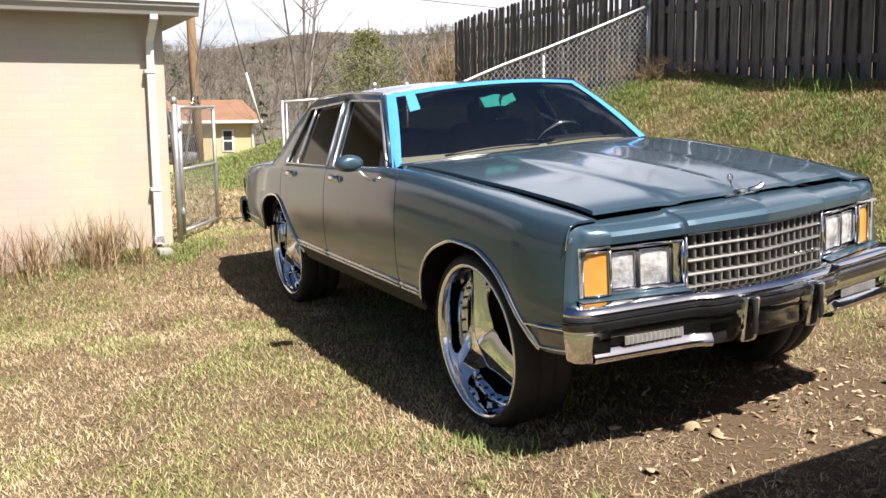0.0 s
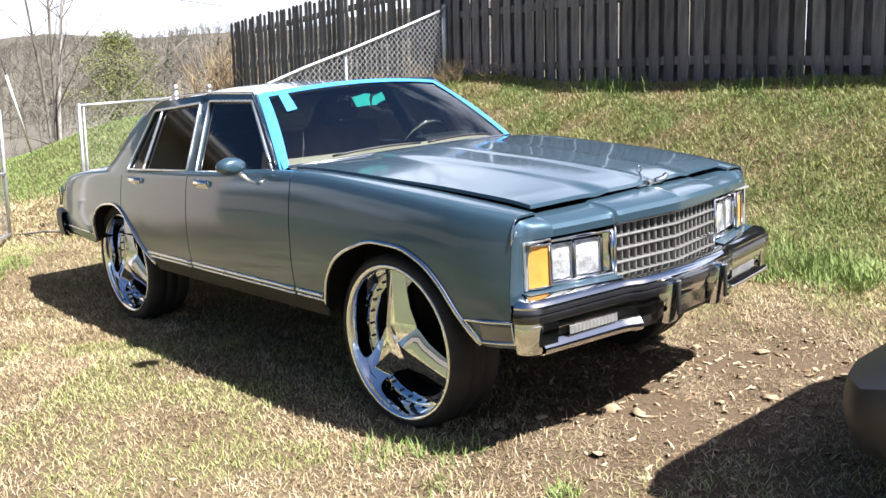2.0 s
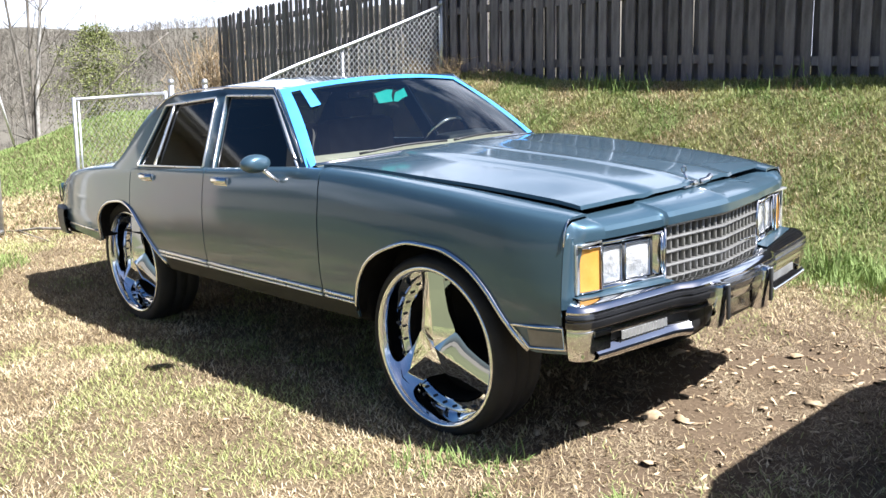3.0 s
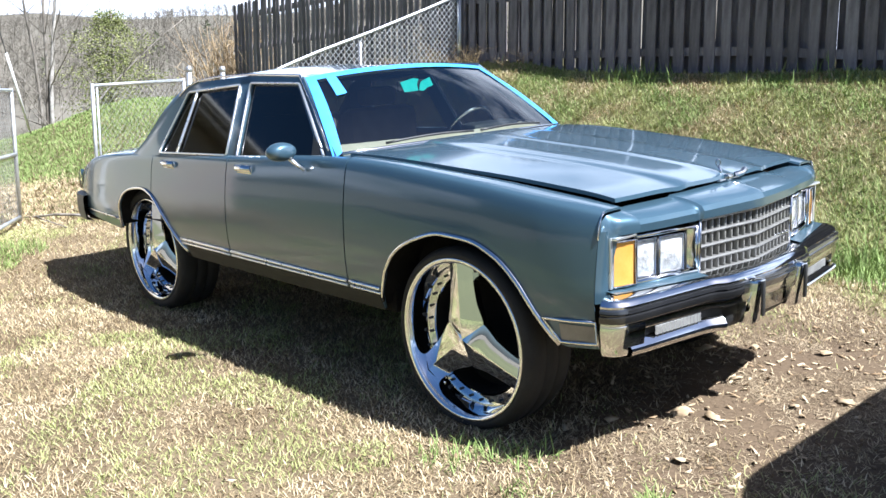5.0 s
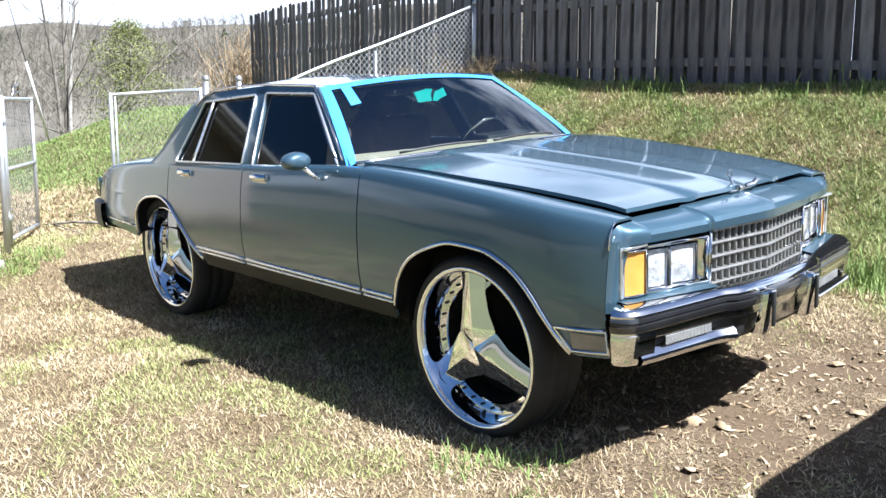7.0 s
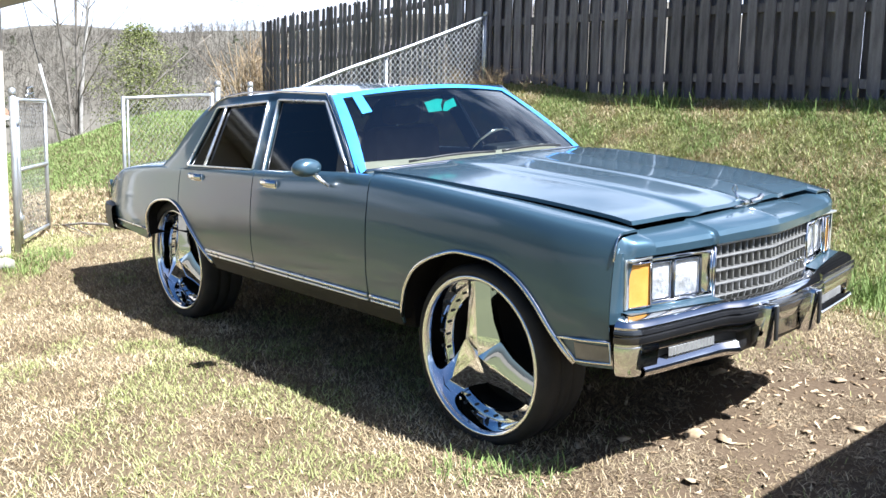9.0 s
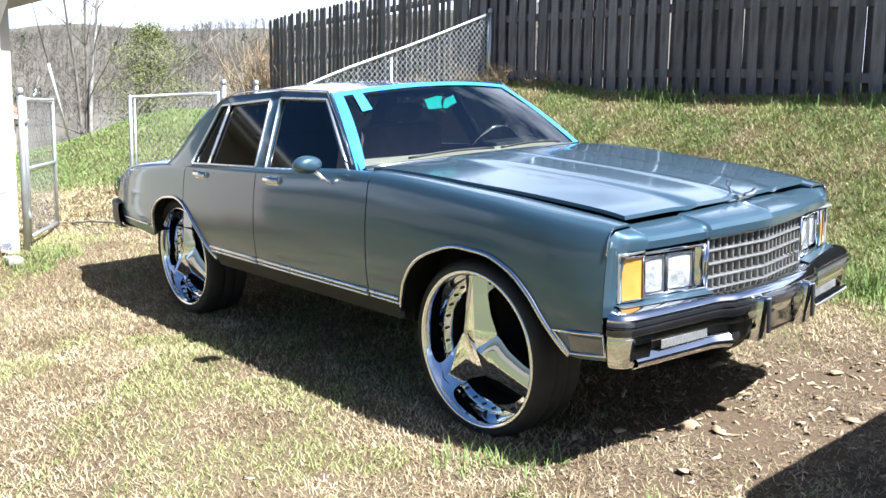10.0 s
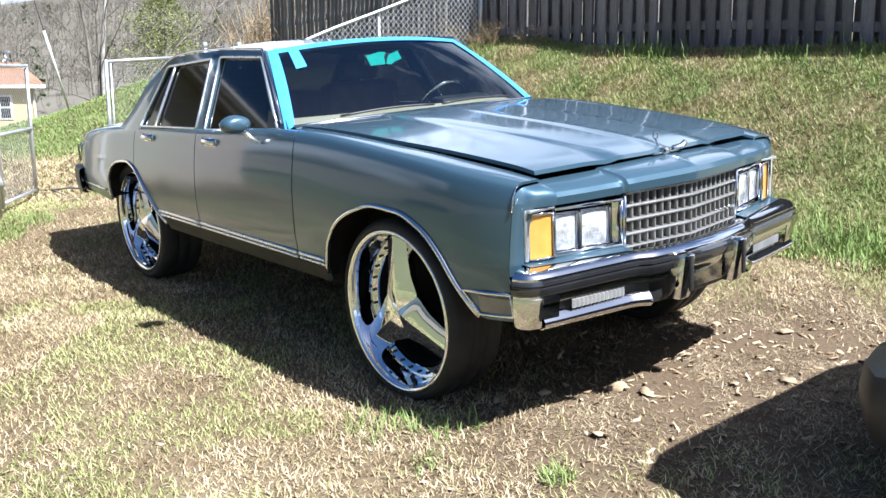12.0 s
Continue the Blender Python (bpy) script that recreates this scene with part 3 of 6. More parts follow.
frame_path = [(gx_at(0.374) - 0.004, -0.374, 0.712), (gx_at(0.2), -0.2, 0.711), (gx_at(0.0), 0, 0.710), (gx_at(0.2), 0.2, 0.711), (gx_at(0.374) - 0.004, 0.374, 0.712)]
part("grille_surround", mesh_of("grille_surround", *tube(frame_path, 0.010, 8)), CHROME, grille, auto=0)
for y in (-0.374, 0.374):
    part("grille_surround", mesh_of("grille_surround", *tube([(2.316, y, 0.712), (2.318, y, 0.950)], 0.009, 8)), CHROME, grille, auto=0)
badge = join(*[block((gx_at(0.27) - 0.004, 0.20 + 0.033 * i, 0.775), (gx_at(0.27) + 0.006, 0.225 + 0.033 * i, 0.790), 0.002, 1) for i in range(4)])
part("badge_bars", mesh_of("badge_bars", *badge), DULL_CHROME, grille, auto=0)

# ---- lamps either side of the grille
for s, _ in SIDES:
    def lamp_x(y):
        return 2.306 - (y - 0.41) * 0.25

    shell = grid(lambda u, v: (lamp_x(0.38 + 0.42 * u) - 0.055, s * (0.38 + 0.42 * u), 0.725 + 0.22 * v), (0, 1), (0, 1))
    housing = part("headlamp_housing", mesh_of("headlamp_housing", *shell), DARK_VOID, car, auto=0)
    y0, y1, z0, z1 = 0.386, 0.684, 0.742, 0.922

    def bar(ya, za, yb, zb, r=0.009, dx=0.0):
        return tube([(lamp_x(ya) + dx, s * ya, za), (lamp_x(yb) + dx, s * yb, zb)], r, 8)

    bezel = join(bar(y0, z1, y1, z1), bar(y0, z0, y1, z0, 0.012), bar(y0, z0, y0, z1, 0.008), bar(y1, z0, y1, z1, 0.008))
    part("headlamp_bezel", mesh_of("headlamp_bezel", *bezel), CHROME, housing, "chrome lamp bezel", auto=0)
    for yd in (0.5665, 0.430):
        part("lamp_divider", mesh_of("lamp_divider", *bar(yd, z0, yd, z1, 0.006, -0.012)), BLACK_PLASTIC, housing, auto=0)
    for a, b in ((0.436, 0.557), (0.576, 0.682)):
        def lens(u, v, a=a, b=b):
            y = a + (b - a) * u
            return (lamp_x(y) - 0.016 + 0.010 * (1 - (2 * u - 1) ** 2) * (1 - (2 * v - 1) ** 2), s * y, 0.757 + 0.142 * v)
        lamp = part("headlamp", mesh_of("headlamp", *grid(lens, lin(0, 1, 9), lin(0, 1, 9))), LAMP_FACE, housing, "rectangular sealed headlamp", auto=0)
        rim_pts = [(lamp_x(y) - 0.012, s * y, z) for y, z in ((a, 0.756), (b, 0.756), (b, 0.900), (a, 0.900))]
        part("lamp_ring", mesh_of("lamp_ring", *tube(rim_pts, 0.0055, 6, closed=True)), CHROME, lamp, auto=0)

    def infill(u, v):
        y = 0.388 + 0.034 * u
        return (lamp_x(y) - 0.018 + 0.022 * math.sin(math.pi * u) + 0.004 * math.sin(9 * v), s * y, 0.755 + 0.16 * v)
    part("chrome_infill", mesh_of("chrome_infill", *grid(infill, lin(0, 1, 8), lin(0, 1, 12))), CHROME, housing, "bright piece beside the grille", auto=0)

    def marker(u, v):
        # wraps from the front round to the side
        x = 2.242 - 0.014 * u - 0.018 * float(S(0.4, 1.0, u))
        y = 0.690 + 0.103 * float(S(0.0, 1.0, u) * 0.5 + 0.5 * u)
        return (x, s * y, 0.742 + 0.172 * v)
    part("side_marker_lamp", mesh_of("side_marker_lamp", *grid(marker, lin(0, 1, 9), lin(0, 1, 5))), AMBER, housing, "amber corner marker lamp", auto=0)
    edge = [marker(u, v) for u, v in ((0, 0), (0.5, 0), (1, 0), (1, 1), (0.5, 1), (0, 1))]
    part("marker_frame", mesh_of("marker_frame", *tube([(p[0] + 0.005, p[1] + s * 0.005, p[2]) for p in edge], 0.0055, 6, closed=True)), CHROME, housing, auto=0)
    plate_out = block((2.190, s * 0.810 - 0.008, 0.738), (2.222, s * 0.810 + 0.008, 0.934), 0.003)
    plate_top = block((2.212, s * 0.750 - 0.062, 0.924), (2.244, s * 0.750 + 0.066, 0.935), 0.003)
    part("marker_surround", tidy(mesh_of("marker_surround", *join(plate_out, plate_top))), TRIM_CHROME, housing, "bright surround of the marker lamp")
    # painted filler below the lamps and the end cap behind the marker
    filler = grid(lambda u, v: (lamp_x(0.38 + 0.45 * u) - 0.03 + 0.085 * v, s * (0.38 + 0.45 * u), 0.737 - 0.009 * v), lin(0, 1, 6), (0, 1))
    part("lamp_filler", mesh_of("lamp_filler", *filler), PAINT, car, auto=0)

    def cap(u, v):
        z = 0.69 + 0.27 * v
        a, b = Vector((2.192, side_y(2.190, z), z)), Vector((2.208, 0.806, z))
        p = a.lerp(b, u) + Vector((0.010 * math.sin(math.pi * u), 0, 0))
        return (p.x, s * p.y, z)
    skin(part("fender_cap", mesh_of("fender_cap", *grid(cap, lin(0, 1, 7), lin(0, 1, 8))), PAINT, car, auto=0), 0.008)
    part("fender_edge", mesh_of("fender_edge", *tube([(2.192, s * (side_y(2.190, z) + 0.002), z) for z in lin(0.93, 1.03, 8)], 0.004, 6)), CHROME, car, auto=0)


# ---- front bumper
def plan(points, n=3):
    """Normals for a plan line of (x, y)."""
    out = []
    for i, (x, y) in enumerate(points):
        a, b = points[max(0, i - 1)], points[min(len(points) - 1, i + 1)]
        dx, dy = b[0] - a[0], b[1] - a[1]
        l = math.hypot(dx, dy)
        out.append((x, y, dy / l, -dx / l))
    return out


half_line = [(2.246, -0.916), (2.280, -0.907), (2.309, -0.882), (2.327, -0.834), (2.339, -0.766), (2.352, -0.67), (2.374, -0.52), (2.388, -0.42), (2.398, -0.380), (2.425, -0.335), (2.436, -0.28), (2.450, -0.14), (2.458, 0.0)]
line = half_line + [(x, -y) for x, y in half_line[-2::-1]]
bump_path = plan(line)
bar_prof = ((-0.12, 0.727), (-0.050, 0.725), (-0.022, 0.720), (-0.007, 0.710), (0.0, 0.699), (-0.002, 0.688))
strip_prof = ((-0.004, 0.688), (0.007, 0.685), (0.009, 0.676), (0.003, 0.670), (0.003, 0.666), (0.010, 0.662), (0.010, 0.642), (0.006, 0.636), (-0.004, 0.634))
low_prof = ((-0.002, 0.634), (0.0, 0.614), (-0.006, 0.600), (-0.020, 0.594))
front_bumper = part("front_bumper", mesh_of("front_bumper", *sweep(bump_path, bar_prof)), CHROME, car, "heavy chrome front bumper")
part("rub_strip", mesh_of("rub_strip", *sweep(bump_path, strip_prof)), RUB, front_bumper, "black rubber rub strip")
part("bumper_lower_edge", mesh_of("bumper_lower_edge", *sweep(bump_path, low_prof)), CHROME, front_bumper)
for s, _ in SIDES:
    seg = [p for p in bump_path if p[1] * s > 0.755]
    part("bumper_corner", mesh_of("bumper_corner", *sweep(seg, ((-0.004, 0.634), (0.002, 0.616), (-0.008, 0.520), (-0.020, 0.505), (-0.05, 0.500)))), CHROME, front_bumper, "chrome bumper corner")
    seg = [p for p in bump_path if 0.33 < p[1] * s < 0.84]
    part("bumper_lip", mesh_of("bumper_lip", *sweep(seg, ((-0.036, 0.566), (-0.030, 0.561), (0.002, 0.534), (0.006, 0.524), (0.002, 0.512), (-0.010, 0.500), (-0.05, 0.492)))), CHROME, front_bumper)
    # black stands for the shade in the recess, over chrome
    seg = [p for p in bump_path if 0.33 < p[1] * s < 0.775]
    part("bumper_recess_shade", mesh_of("bumper_recess_shade", *sweep(seg, ((-0.022, 0.60), (-0.030, 0.58), (-0.030, 0.545)))), BLACK_PLASTIC, front_bumper)
    lamp_seg = [(2.378 - 0.024 - (abs(y) - 0.52) * 0.13, s * y, 1, 0) for y in lin(0.44, 0.70, 27)]
    ribs = [(x + (0.005 if i % 2 else 0.0), y, 1, 0) for i, (x, y, _, _) in enumerate(lamp_seg)]
    part("parking_lamp", mesh_of("parking_lamp", *sweep(ribs, ((0.0, 0.556), (0.008, 0.559), (0.008, 0.592), (0.0, 0.596))), smooth=False), CLEAR_LENS, front_bumper, "ribbed clear parking lamp", auto=0)
    guard = block((2.410, s * 0.18 - 0.036, 0.500), (2.490, s * 0.18 + 0.036, 0.690), 0.014)
    guard = ([(x - (0.0 if z > 0.6 else (0.6 - z) * 0.25), y, z) for x, y, z in guard[0]], guard[1])
    g = part("bumper_guard", tidy(mesh_of("bumper_guard", *guard)), CHROME, front_bumper, "upright chrome bumper guard")
    part("guard_pad", tidy(mesh_of("guard_pad", *block((2.487, s * 0.18 - 0.011, 0.54), (2.499, s * 0.18 + 0.011, 0.685), 0.005))), BLACK_PLASTIC, g)
mid = [p for p in bump_path if abs(p[1]) < 0.34]
part("plate_recess", mesh_of("plate_recess", *sweep(mid, ((-0.020, 0.60), (-0.045, 0.58), (-0.040, 0.52), (-0.055, 0.492)))), BLACK_PLASTIC, front_bumper, "black panel without a plate")
part("plate_bracket", tidy(mesh_of("plate_bracket", *block((2.405, -0.14, 0.515), (2.418, 0.14, 0.598), 0.004))), DULL_CHROME, front_bumper, "bare dull plate bracket")

# ---- tail
rear_line = [(-2.33, -0.918), (-2.50, -0.893), (-2.61, -0.850), (-2.665, -0.78), (-2.69, -0.6), (-2.715, -0.3), (-2.72, 0.0)]
rear_line = rear_line + [(x, -y) for x, y in rear_line[-2::-1]]
rear_path = plan(rear_line[::-1])
rear_bumper = part("rear_bumper", mesh_of("rear_bumper", *sweep(rear_path, ((-0.10, 0.700), (-0.012, 0.695), (0.010, 0.672), (0.012, 0.60), (0.0, 0.530), (-0.04, 0.515)))), CHROME, car, "chrome rear bumper")
for s, _ in SIDES:
    seg = [p for p in rear_path if p[1] * s > 0.77]
    part("bumper_end_cap", mesh_of("bumper_end_cap", *sweep(seg, ((-0.03, 0.706), (0.016, 0.700), (0.024, 0.672), (0.024, 0.60), (0.012, 0.525), (-0.03, 0.512)))), BLACK_PLASTIC, rear_bumper, "black rubber bumper end")
    lampv = grid(lambda u, v: (-2.69 - 0.0 * u, s * (0.48 + 0.30 * u), 0.71 + 0.12 * v), lin(0, 1, 4), lin(0, 1, 3))
    part("tail_lamp", mesh_of("tail_lamp", *lampv), RED_LENS, car, "red tail lamp", auto=0)
    wrap = grid(lambda u, v: (-2.685 + 0.055 * u, s * (0.800 + 0.030 * u), 0.715 + 0.13 * v), lin(0, 1, 4), lin(0, 1, 3))
    part("side_reflector", mesh_of("side_reflector", *wrap), BLACK_PLASTIC, car, auto=0)
tail_panel = grid(lambda u, v: (-2.665 - 0.012 * (1 - u * u), 0.80 * u, 0.62 + 0.235 * v), lin(-1, 1, 13), lin(0, 1, 5))
part("tail_panel", mesh_of("tail_panel", *tail_panel), PAINT, car, auto=0)


def deck_fn(u, v):
    x = -1.60 + (-2.68 + 1.60) * v
    z = shoulder(x) + 0.022 + 0.022 * (1 - u * u) - 0.03 * float(S(0.93, 1.0, v))
    return (x, 0.70 * u, z)


skin(part("trunk_lid", mesh_of("trunk_lid", *grid(deck_fn, lin(-1, 1, 21), lin(0, 1, 22))), PAINT, car, "long flat trunk lid"))
under = join(block((-2.55, -0.84, 0.50), (-1.78, 0.84, 0.70), 0.03), block((-1.02, -0.86, 0.43), (1.02, 0.86, 0.60), 0.02), block((-1.8, -0.45, 0.52), (-1.0, 0.45, 0.75), 0.02),
             block((1.0, -0.45, 0.45), (2.2, 0.45, 0.70), 0.02), block((1.95, -0.72, 0.52), (2.25, 0.72, 0.70), 0.02))
part("underbody", tidy(mesh_of("underbody", *under)), DARK_VOID, car)
for x in (1.473, -1.473):
    part("axle", mesh_of("axle", *tube([(x, -0.62, 0.42), (x, 0.62, 0.42)], 0.055, 12)), DARK_VOID, car, auto=0)


# ---- upper body: pillars, roof and glass
def upper_y(z):
    return 0.876 - (z - 1.09) / 0.40 * 0.196


def upper(x, z, s, out=0.0):
    return (x, s * (upper_y(z) + out), z)


def patch(c, s, out, nu_=8, nv_=8):
    """A piece of the upper side between four corners (x, z): bottom a, bottom b, top b, top a."""
    def fn(u, v):
        x = (c[0][0] * (1 - u) + c[1][0] * u) * (1 - v) + (c[3][0] * (1 - u) + c[2][0] * u) * v
        z = (c[0][1] * (1 - u) + c[1][1] * u) * (1 - v) + (c[3][1] * (1 - u) + c[2][1] * u) * v
        return upper(x, z, s, out)
    return grid(fn, lin(0, 1, nu_), lin(0, 1, nv_))


FW = ((0.520, 1.142), (0.112, 1.486), (-0.371, 1.487), (-0.270, 1.096))
RW = ((-0.383, 1.098), (-0.478, 1.477), (-1.045, 1.432), (-1.172, 1.072))
SPLIT = ((-0.950, 1.078), (-0.940, 1.438))
cp_rear = smooth_line((1.00, 1.06, 1.118, 1.172, 1.29, 1.385, 1.435, 1.47, 1.49), (-1.62, -1.53, -1.466, -1.427, -1.352, -1.262, -1.185, -1.09, -1.00))
cp_front = smooth_line((1.00, 1.07, 1.432, 1.49), (-1.165, -1.165, -1.035, -0.98))
for s, _ in SIDES:
    frames = (
        ("a_pillar", ((0.50, 1.120), (0.625, 1.135), (0.112, 1.522), (0.08, 1.485))),
        ("b_pillar", ((-0.392, 1.07), (-0.26, 1.075), (-0.362, 1.505), (-0.488, 1.505))),
        ("roof_rail", ((-1.05, 1.425), (-0.42, 1.476), (-0.42, 1.526), (-1.02, 1.488))),
        ("roof_rail", ((-0.43, 1.482), (0.10, 1.474), (0.085, 1.522), (-0.43, 1.530))),
    )
    for name, c in frames:
        skin(part(name, mesh_of(name, *patch(c, s, 0.0)), PAINT, car, auto=0), 0.02)
    pillar = grid(lambda u, v: upper(cp_rear(1.035 + 0.453 * v) * (1 - u) + cp_front(1.035 + 0.453 * v) * u, 1.035 + 0.453 * v, s, -0.016 * (1 - u) ** 3), lin(0, 1, 9), lin(0, 1, 16))
    skin(part("c_pillar", mesh_of("c_pillar", *pillar), PAINT, car, auto=0), 0.02)
    for name, q, label in (("front_door_glass", FW, "dark tinted door glass"), ("rear_door_glass", RW, "dark tinted door glass")):
        c = (q[3], q[0], q[1], q[2]) if name[0] == "f" else (q[3], q[0], q[1], q[2])
        pane = part(name, mesh_of(name, *patch(c, s, -0.010)), TINTED, car, label, auto=0)
        loop = []
        for i in range(4):
            a, b = q[i], q[(i + 1) % 4]
            loop += [upper(a[0] + (b[0] - a[0]) * t, a[1] + (b[1] - a[1]) * t, s, 0.006) for t in (0.02, 0.25, 0.5, 0.75, 0.98)]
        part("window_trim", mesh_of("window_trim", *tube(loop, 0.0085, 6, closed=True, squash=(1, 0.7))), TRIM_CHROME, pane, "bright window trim", auto=0)
    bar_pts = [upper(SPLIT[0][0] + (SPLIT[1][0] - SPLIT[0][0]) * t, SPLIT[0][1] + (SPLIT[1][1] - SPLIT[0][1]) * t, s, 0.004) for t in lin(0, 1, 6)]
    part("window_divider", mesh_of("window_divider", *tube(bar_pts, 0.009, 6)), TRIM_CHROME, car, auto=0)
    gutter = [upper(x, z + 0.004, s, 0.006) for x, z in ((0.545, 1.165), (0.33, 1.345), (0.09, 1.522), (-0.4, 1.530), (-0.78, 1.517), (-0.98, 1.492), (-1.075, 1.462), (-1.15, 1.405))]
    part("drip_rail", mesh_of("drip_rail", *tube(gutter, 0.007, 6)), CHROME, car, "bright drip rail", auto=0)
    sail = grid(lambda u, v: (0.42 + 0.11 * u, s * (0.862 - 0.02 * v), 1.135 + 0.10 * v * (1 - 0.85 * u)), lin(0, 1, 5), lin(0, 1, 4))
    part("sail_panel", mesh_of("sail_panel", *sail), BLACK_PLASTIC, car, "black corner piece of the door window", auto=0)


def shield(u, v, out=0.0):
    """The windscreen, bowed forward: u across, v up."""
    k = 1 - u * u
    b = Vector((0.605 + 0.13 * k, 0.825 * u, 1.150 + 0.022 * k))
    t = Vector((0.112 + 0.055 * k, 0.645 * u, 1.508 + 0.040 * k))
    p = b.lerp(t, v)
    p += Vector((0.55, 0, 0.83)) * (0.020 * (1 - (2 * v - 1) ** 2) + out)
    return p


def back_glass(u, v, out=0.0):
    k = 1 - u * u
    b = Vector((-1.54 - 0.06 * k, 0.715 * u, 1.072))
    t = Vector((-1.11 - 0.06 * k, 0.630 * u, 1.455 + 0.058 * k))
    return b.lerp(t, v)


def roof_fn(u, v):
    k = 1 - abs(u) ** 2.3
    a = shield(u, 1.0)
    b = back_glass(u, 1.0)
    p = a.lerp(b, v)
    p.y = u * (0.672 + (0.634 - 0.672) * max(0, (v - 0.75) / 0.25))
    rise = 4 * v * (1 - v)
    p.z = a.z * (1 - v) + b.z * v + 0.016 * rise * (0.4 + 0.6 * k) + 0.020 * float(S(0.2, 0.75, v) * (1 - S(0.75, 1.0, v)))
    return p


part("windscreen", mesh_of("windscreen", *grid(shield, lin(-1, 1, 25), lin(0, 1, 12))), CLEAR, car, "windscreen edged with blue masking tape", auto=0)
for s, _ in SIDES:
    side_fill = grid(lambda u, v: Vector(upper(cp_rear(1.04 + 0.44 * v), 1.04 + 0.44 * v, s, -0.020)).lerp(back_glass(s * 0.99, v), u) + Vector((-0.02 * math.sin(math.pi * u), 0, 0)), lin(0, 1, 7), lin(0, 1, 16))
    part("c_pillar_return", mesh_of("c_pillar_return", *side_fill), PAINT, car, auto=0)
part("rear_window", mesh_of("rear_window", *grid(back_glass, lin(-1, 1, 13), lin(0, 1, 6))), TINTED, car, auto=0)
roof_us = sorted(set([round(v, 3) for v in lin(-1, 1, 25)] + [-0.97, 0.97, -0.94, 0.94]))
skin(part("roof", mesh_of("roof", *grid(roof_fn, roof_us, lin(0, 1, 20))), PAINT, car, "painted roof"), 0.03)
# cowl with the bright lower screen trim and wipers
cowl = grid(lambda u, v: (shield(u, 0).x + 0.012 + (0.665 + 0.09 * (1 - u * u) + 0.03 - shield(u, 0).x) * v, 0.815 * u, shield(u, 0).z - 0.004 - 0.018 * v), lin(-1, 1, 21), (0, 0.5, 1))
part("cowl", mesh_of("cowl", *cowl), PAINT, car, auto=0)
part("screen_trim", mesh_of("screen_trim", *tube([shield(u, 0.0, 0.006) for u in lin(-0.99, 0.99, 21)], 0.009, 6)), CHROME, car, "bright lower windscreen trim", auto=0)
for a, b in ((-0.70, -0.02), (0.05, 0.72)):
    arm = tube([shield(a + (b - a) * t, 0.035 + 0.02 * math.sin(3 * t), 0.012) for t in lin(0, 1, 9)], 0.007, 6)
    part("wiper", mesh_of("wiper", *arm), BLACK_PLASTIC, car, "black wiper resting on the cowl", auto=0)


# ---- blue tape round the windscreen
def tape_strip(name, fn, n=24, label="strip of blue masking tape"):
    return part(name, mesh_of(name, *grid(fn, lin(0, 1, n), (0, 0.5, 1))), TAPE, car, label, auto=0)


tape_strip("masking_tape", lambda u, v: shield(-1.0 + (0.015 + 0.055 * u) * v, u, 0.007) if v > 0 else Vector(upper(0.600, 1.135, -1, 0.006)).lerp(shield(-1.01, 1.0, 0.008), u) + Vector((0.012, -0.006, 0.010)) * (4 * u * (1 - u)))
tape_strip("masking_tape", lambda u, v: shield(1.005 - 0.075 * v, 0.0 + 1.0 * u, 0.006))
tape_strip("masking_tape", lambda u, v: shield(-1 + 2 * u, 1.015 - 0.075 * v, 0.007) if v > 0 else roof_fn(-1 + 2 * u, 0.012) + Vector((0, 0, 0.006)), 30)
tape_strip("masking_tape", lambda u, v: shield(-0.846 + 0.088 * v - 0.006 * u, 0.975 - 0.31 * u + 0.015 * v, 0.009), 8, "short end of blue tape stuck on the glass")

tape_strip("masking_tape", lambda u, v: roof_fn(-0.90 + 0.07 * v, 0.075 - 0.065 * u) + Vector((0, 0, 0.007)), 6, "short end of blue tape stuck on the roof")

# ---- inside
dash = grid(lambda u, v: (0.64 + 0.11 * (1 - u * u) - 0.32 * v, 0.78 * u, 1.120 + 0.062 * v + 0.012 * math.sin(math.pi * v) - 0.14 * float(S(0.85, 1.0, v))), lin(-1, 1, 15), lin(0, 1, 10))
part("dashboard", mesh_of("dashboard", *dash), DASH, car, "sun-bleached tan dashboard")
cluster = block((0.32, 0.26, 1.08), (0.46, 0.64, 1.20), 0.03)
part("instrument_hood", tidy(mesh_of("instrument_hood", *cluster)), BLACK_PLASTIC, car)
ring = [Vector((0.20, 0.46, 1.115)) + Vector((0.5, 0, 0.866)) * (0.185 * math.sin(t)) + Vector((0, 1, 0)) * (0.185 * math.cos(t)) for t in lin(0, 2 * math.pi, 33)[:-1]]
wheel_ob = part("steering_wheel", mesh_of("steering_wheel", *tube(ring, 0.013, 8, closed=True)), CHROME, car, "shiny steering wheel", auto=0)
spk = join(tube([(0.20, 0.28, 1.115), (0.23, 0.46, 1.095), (0.20, 0.64, 1.115)], 0.012, 6), tube([(0.23, 0.46, 1.095), (0.48, 0.46, 1.01)], 0.025, 8))
part("steering_spoke", mesh_of("steering_spoke", *spk), BLACK_PLASTIC, wheel_ob, auto=0)
for y in (-0.40, 0.40):
    seat = part("front_seat", tidy(mesh_of("front_seat", *join(block((-0.55, y - 0.30, 0.62), (0.02, y + 0.30, 0.84), 0.05), block((-0.66, y - 0.29, 0.80), (-0.50, y + 0.29, 1.27), 0.06)))), SEAT, car, "dark cloth front seat")
    part("headrest", tidy(mesh_of("headrest", *block((-0.64, y - 0.14, 1.28), (-0.54, y + 0.14, 1.40), 0.035))), SEAT, seat)
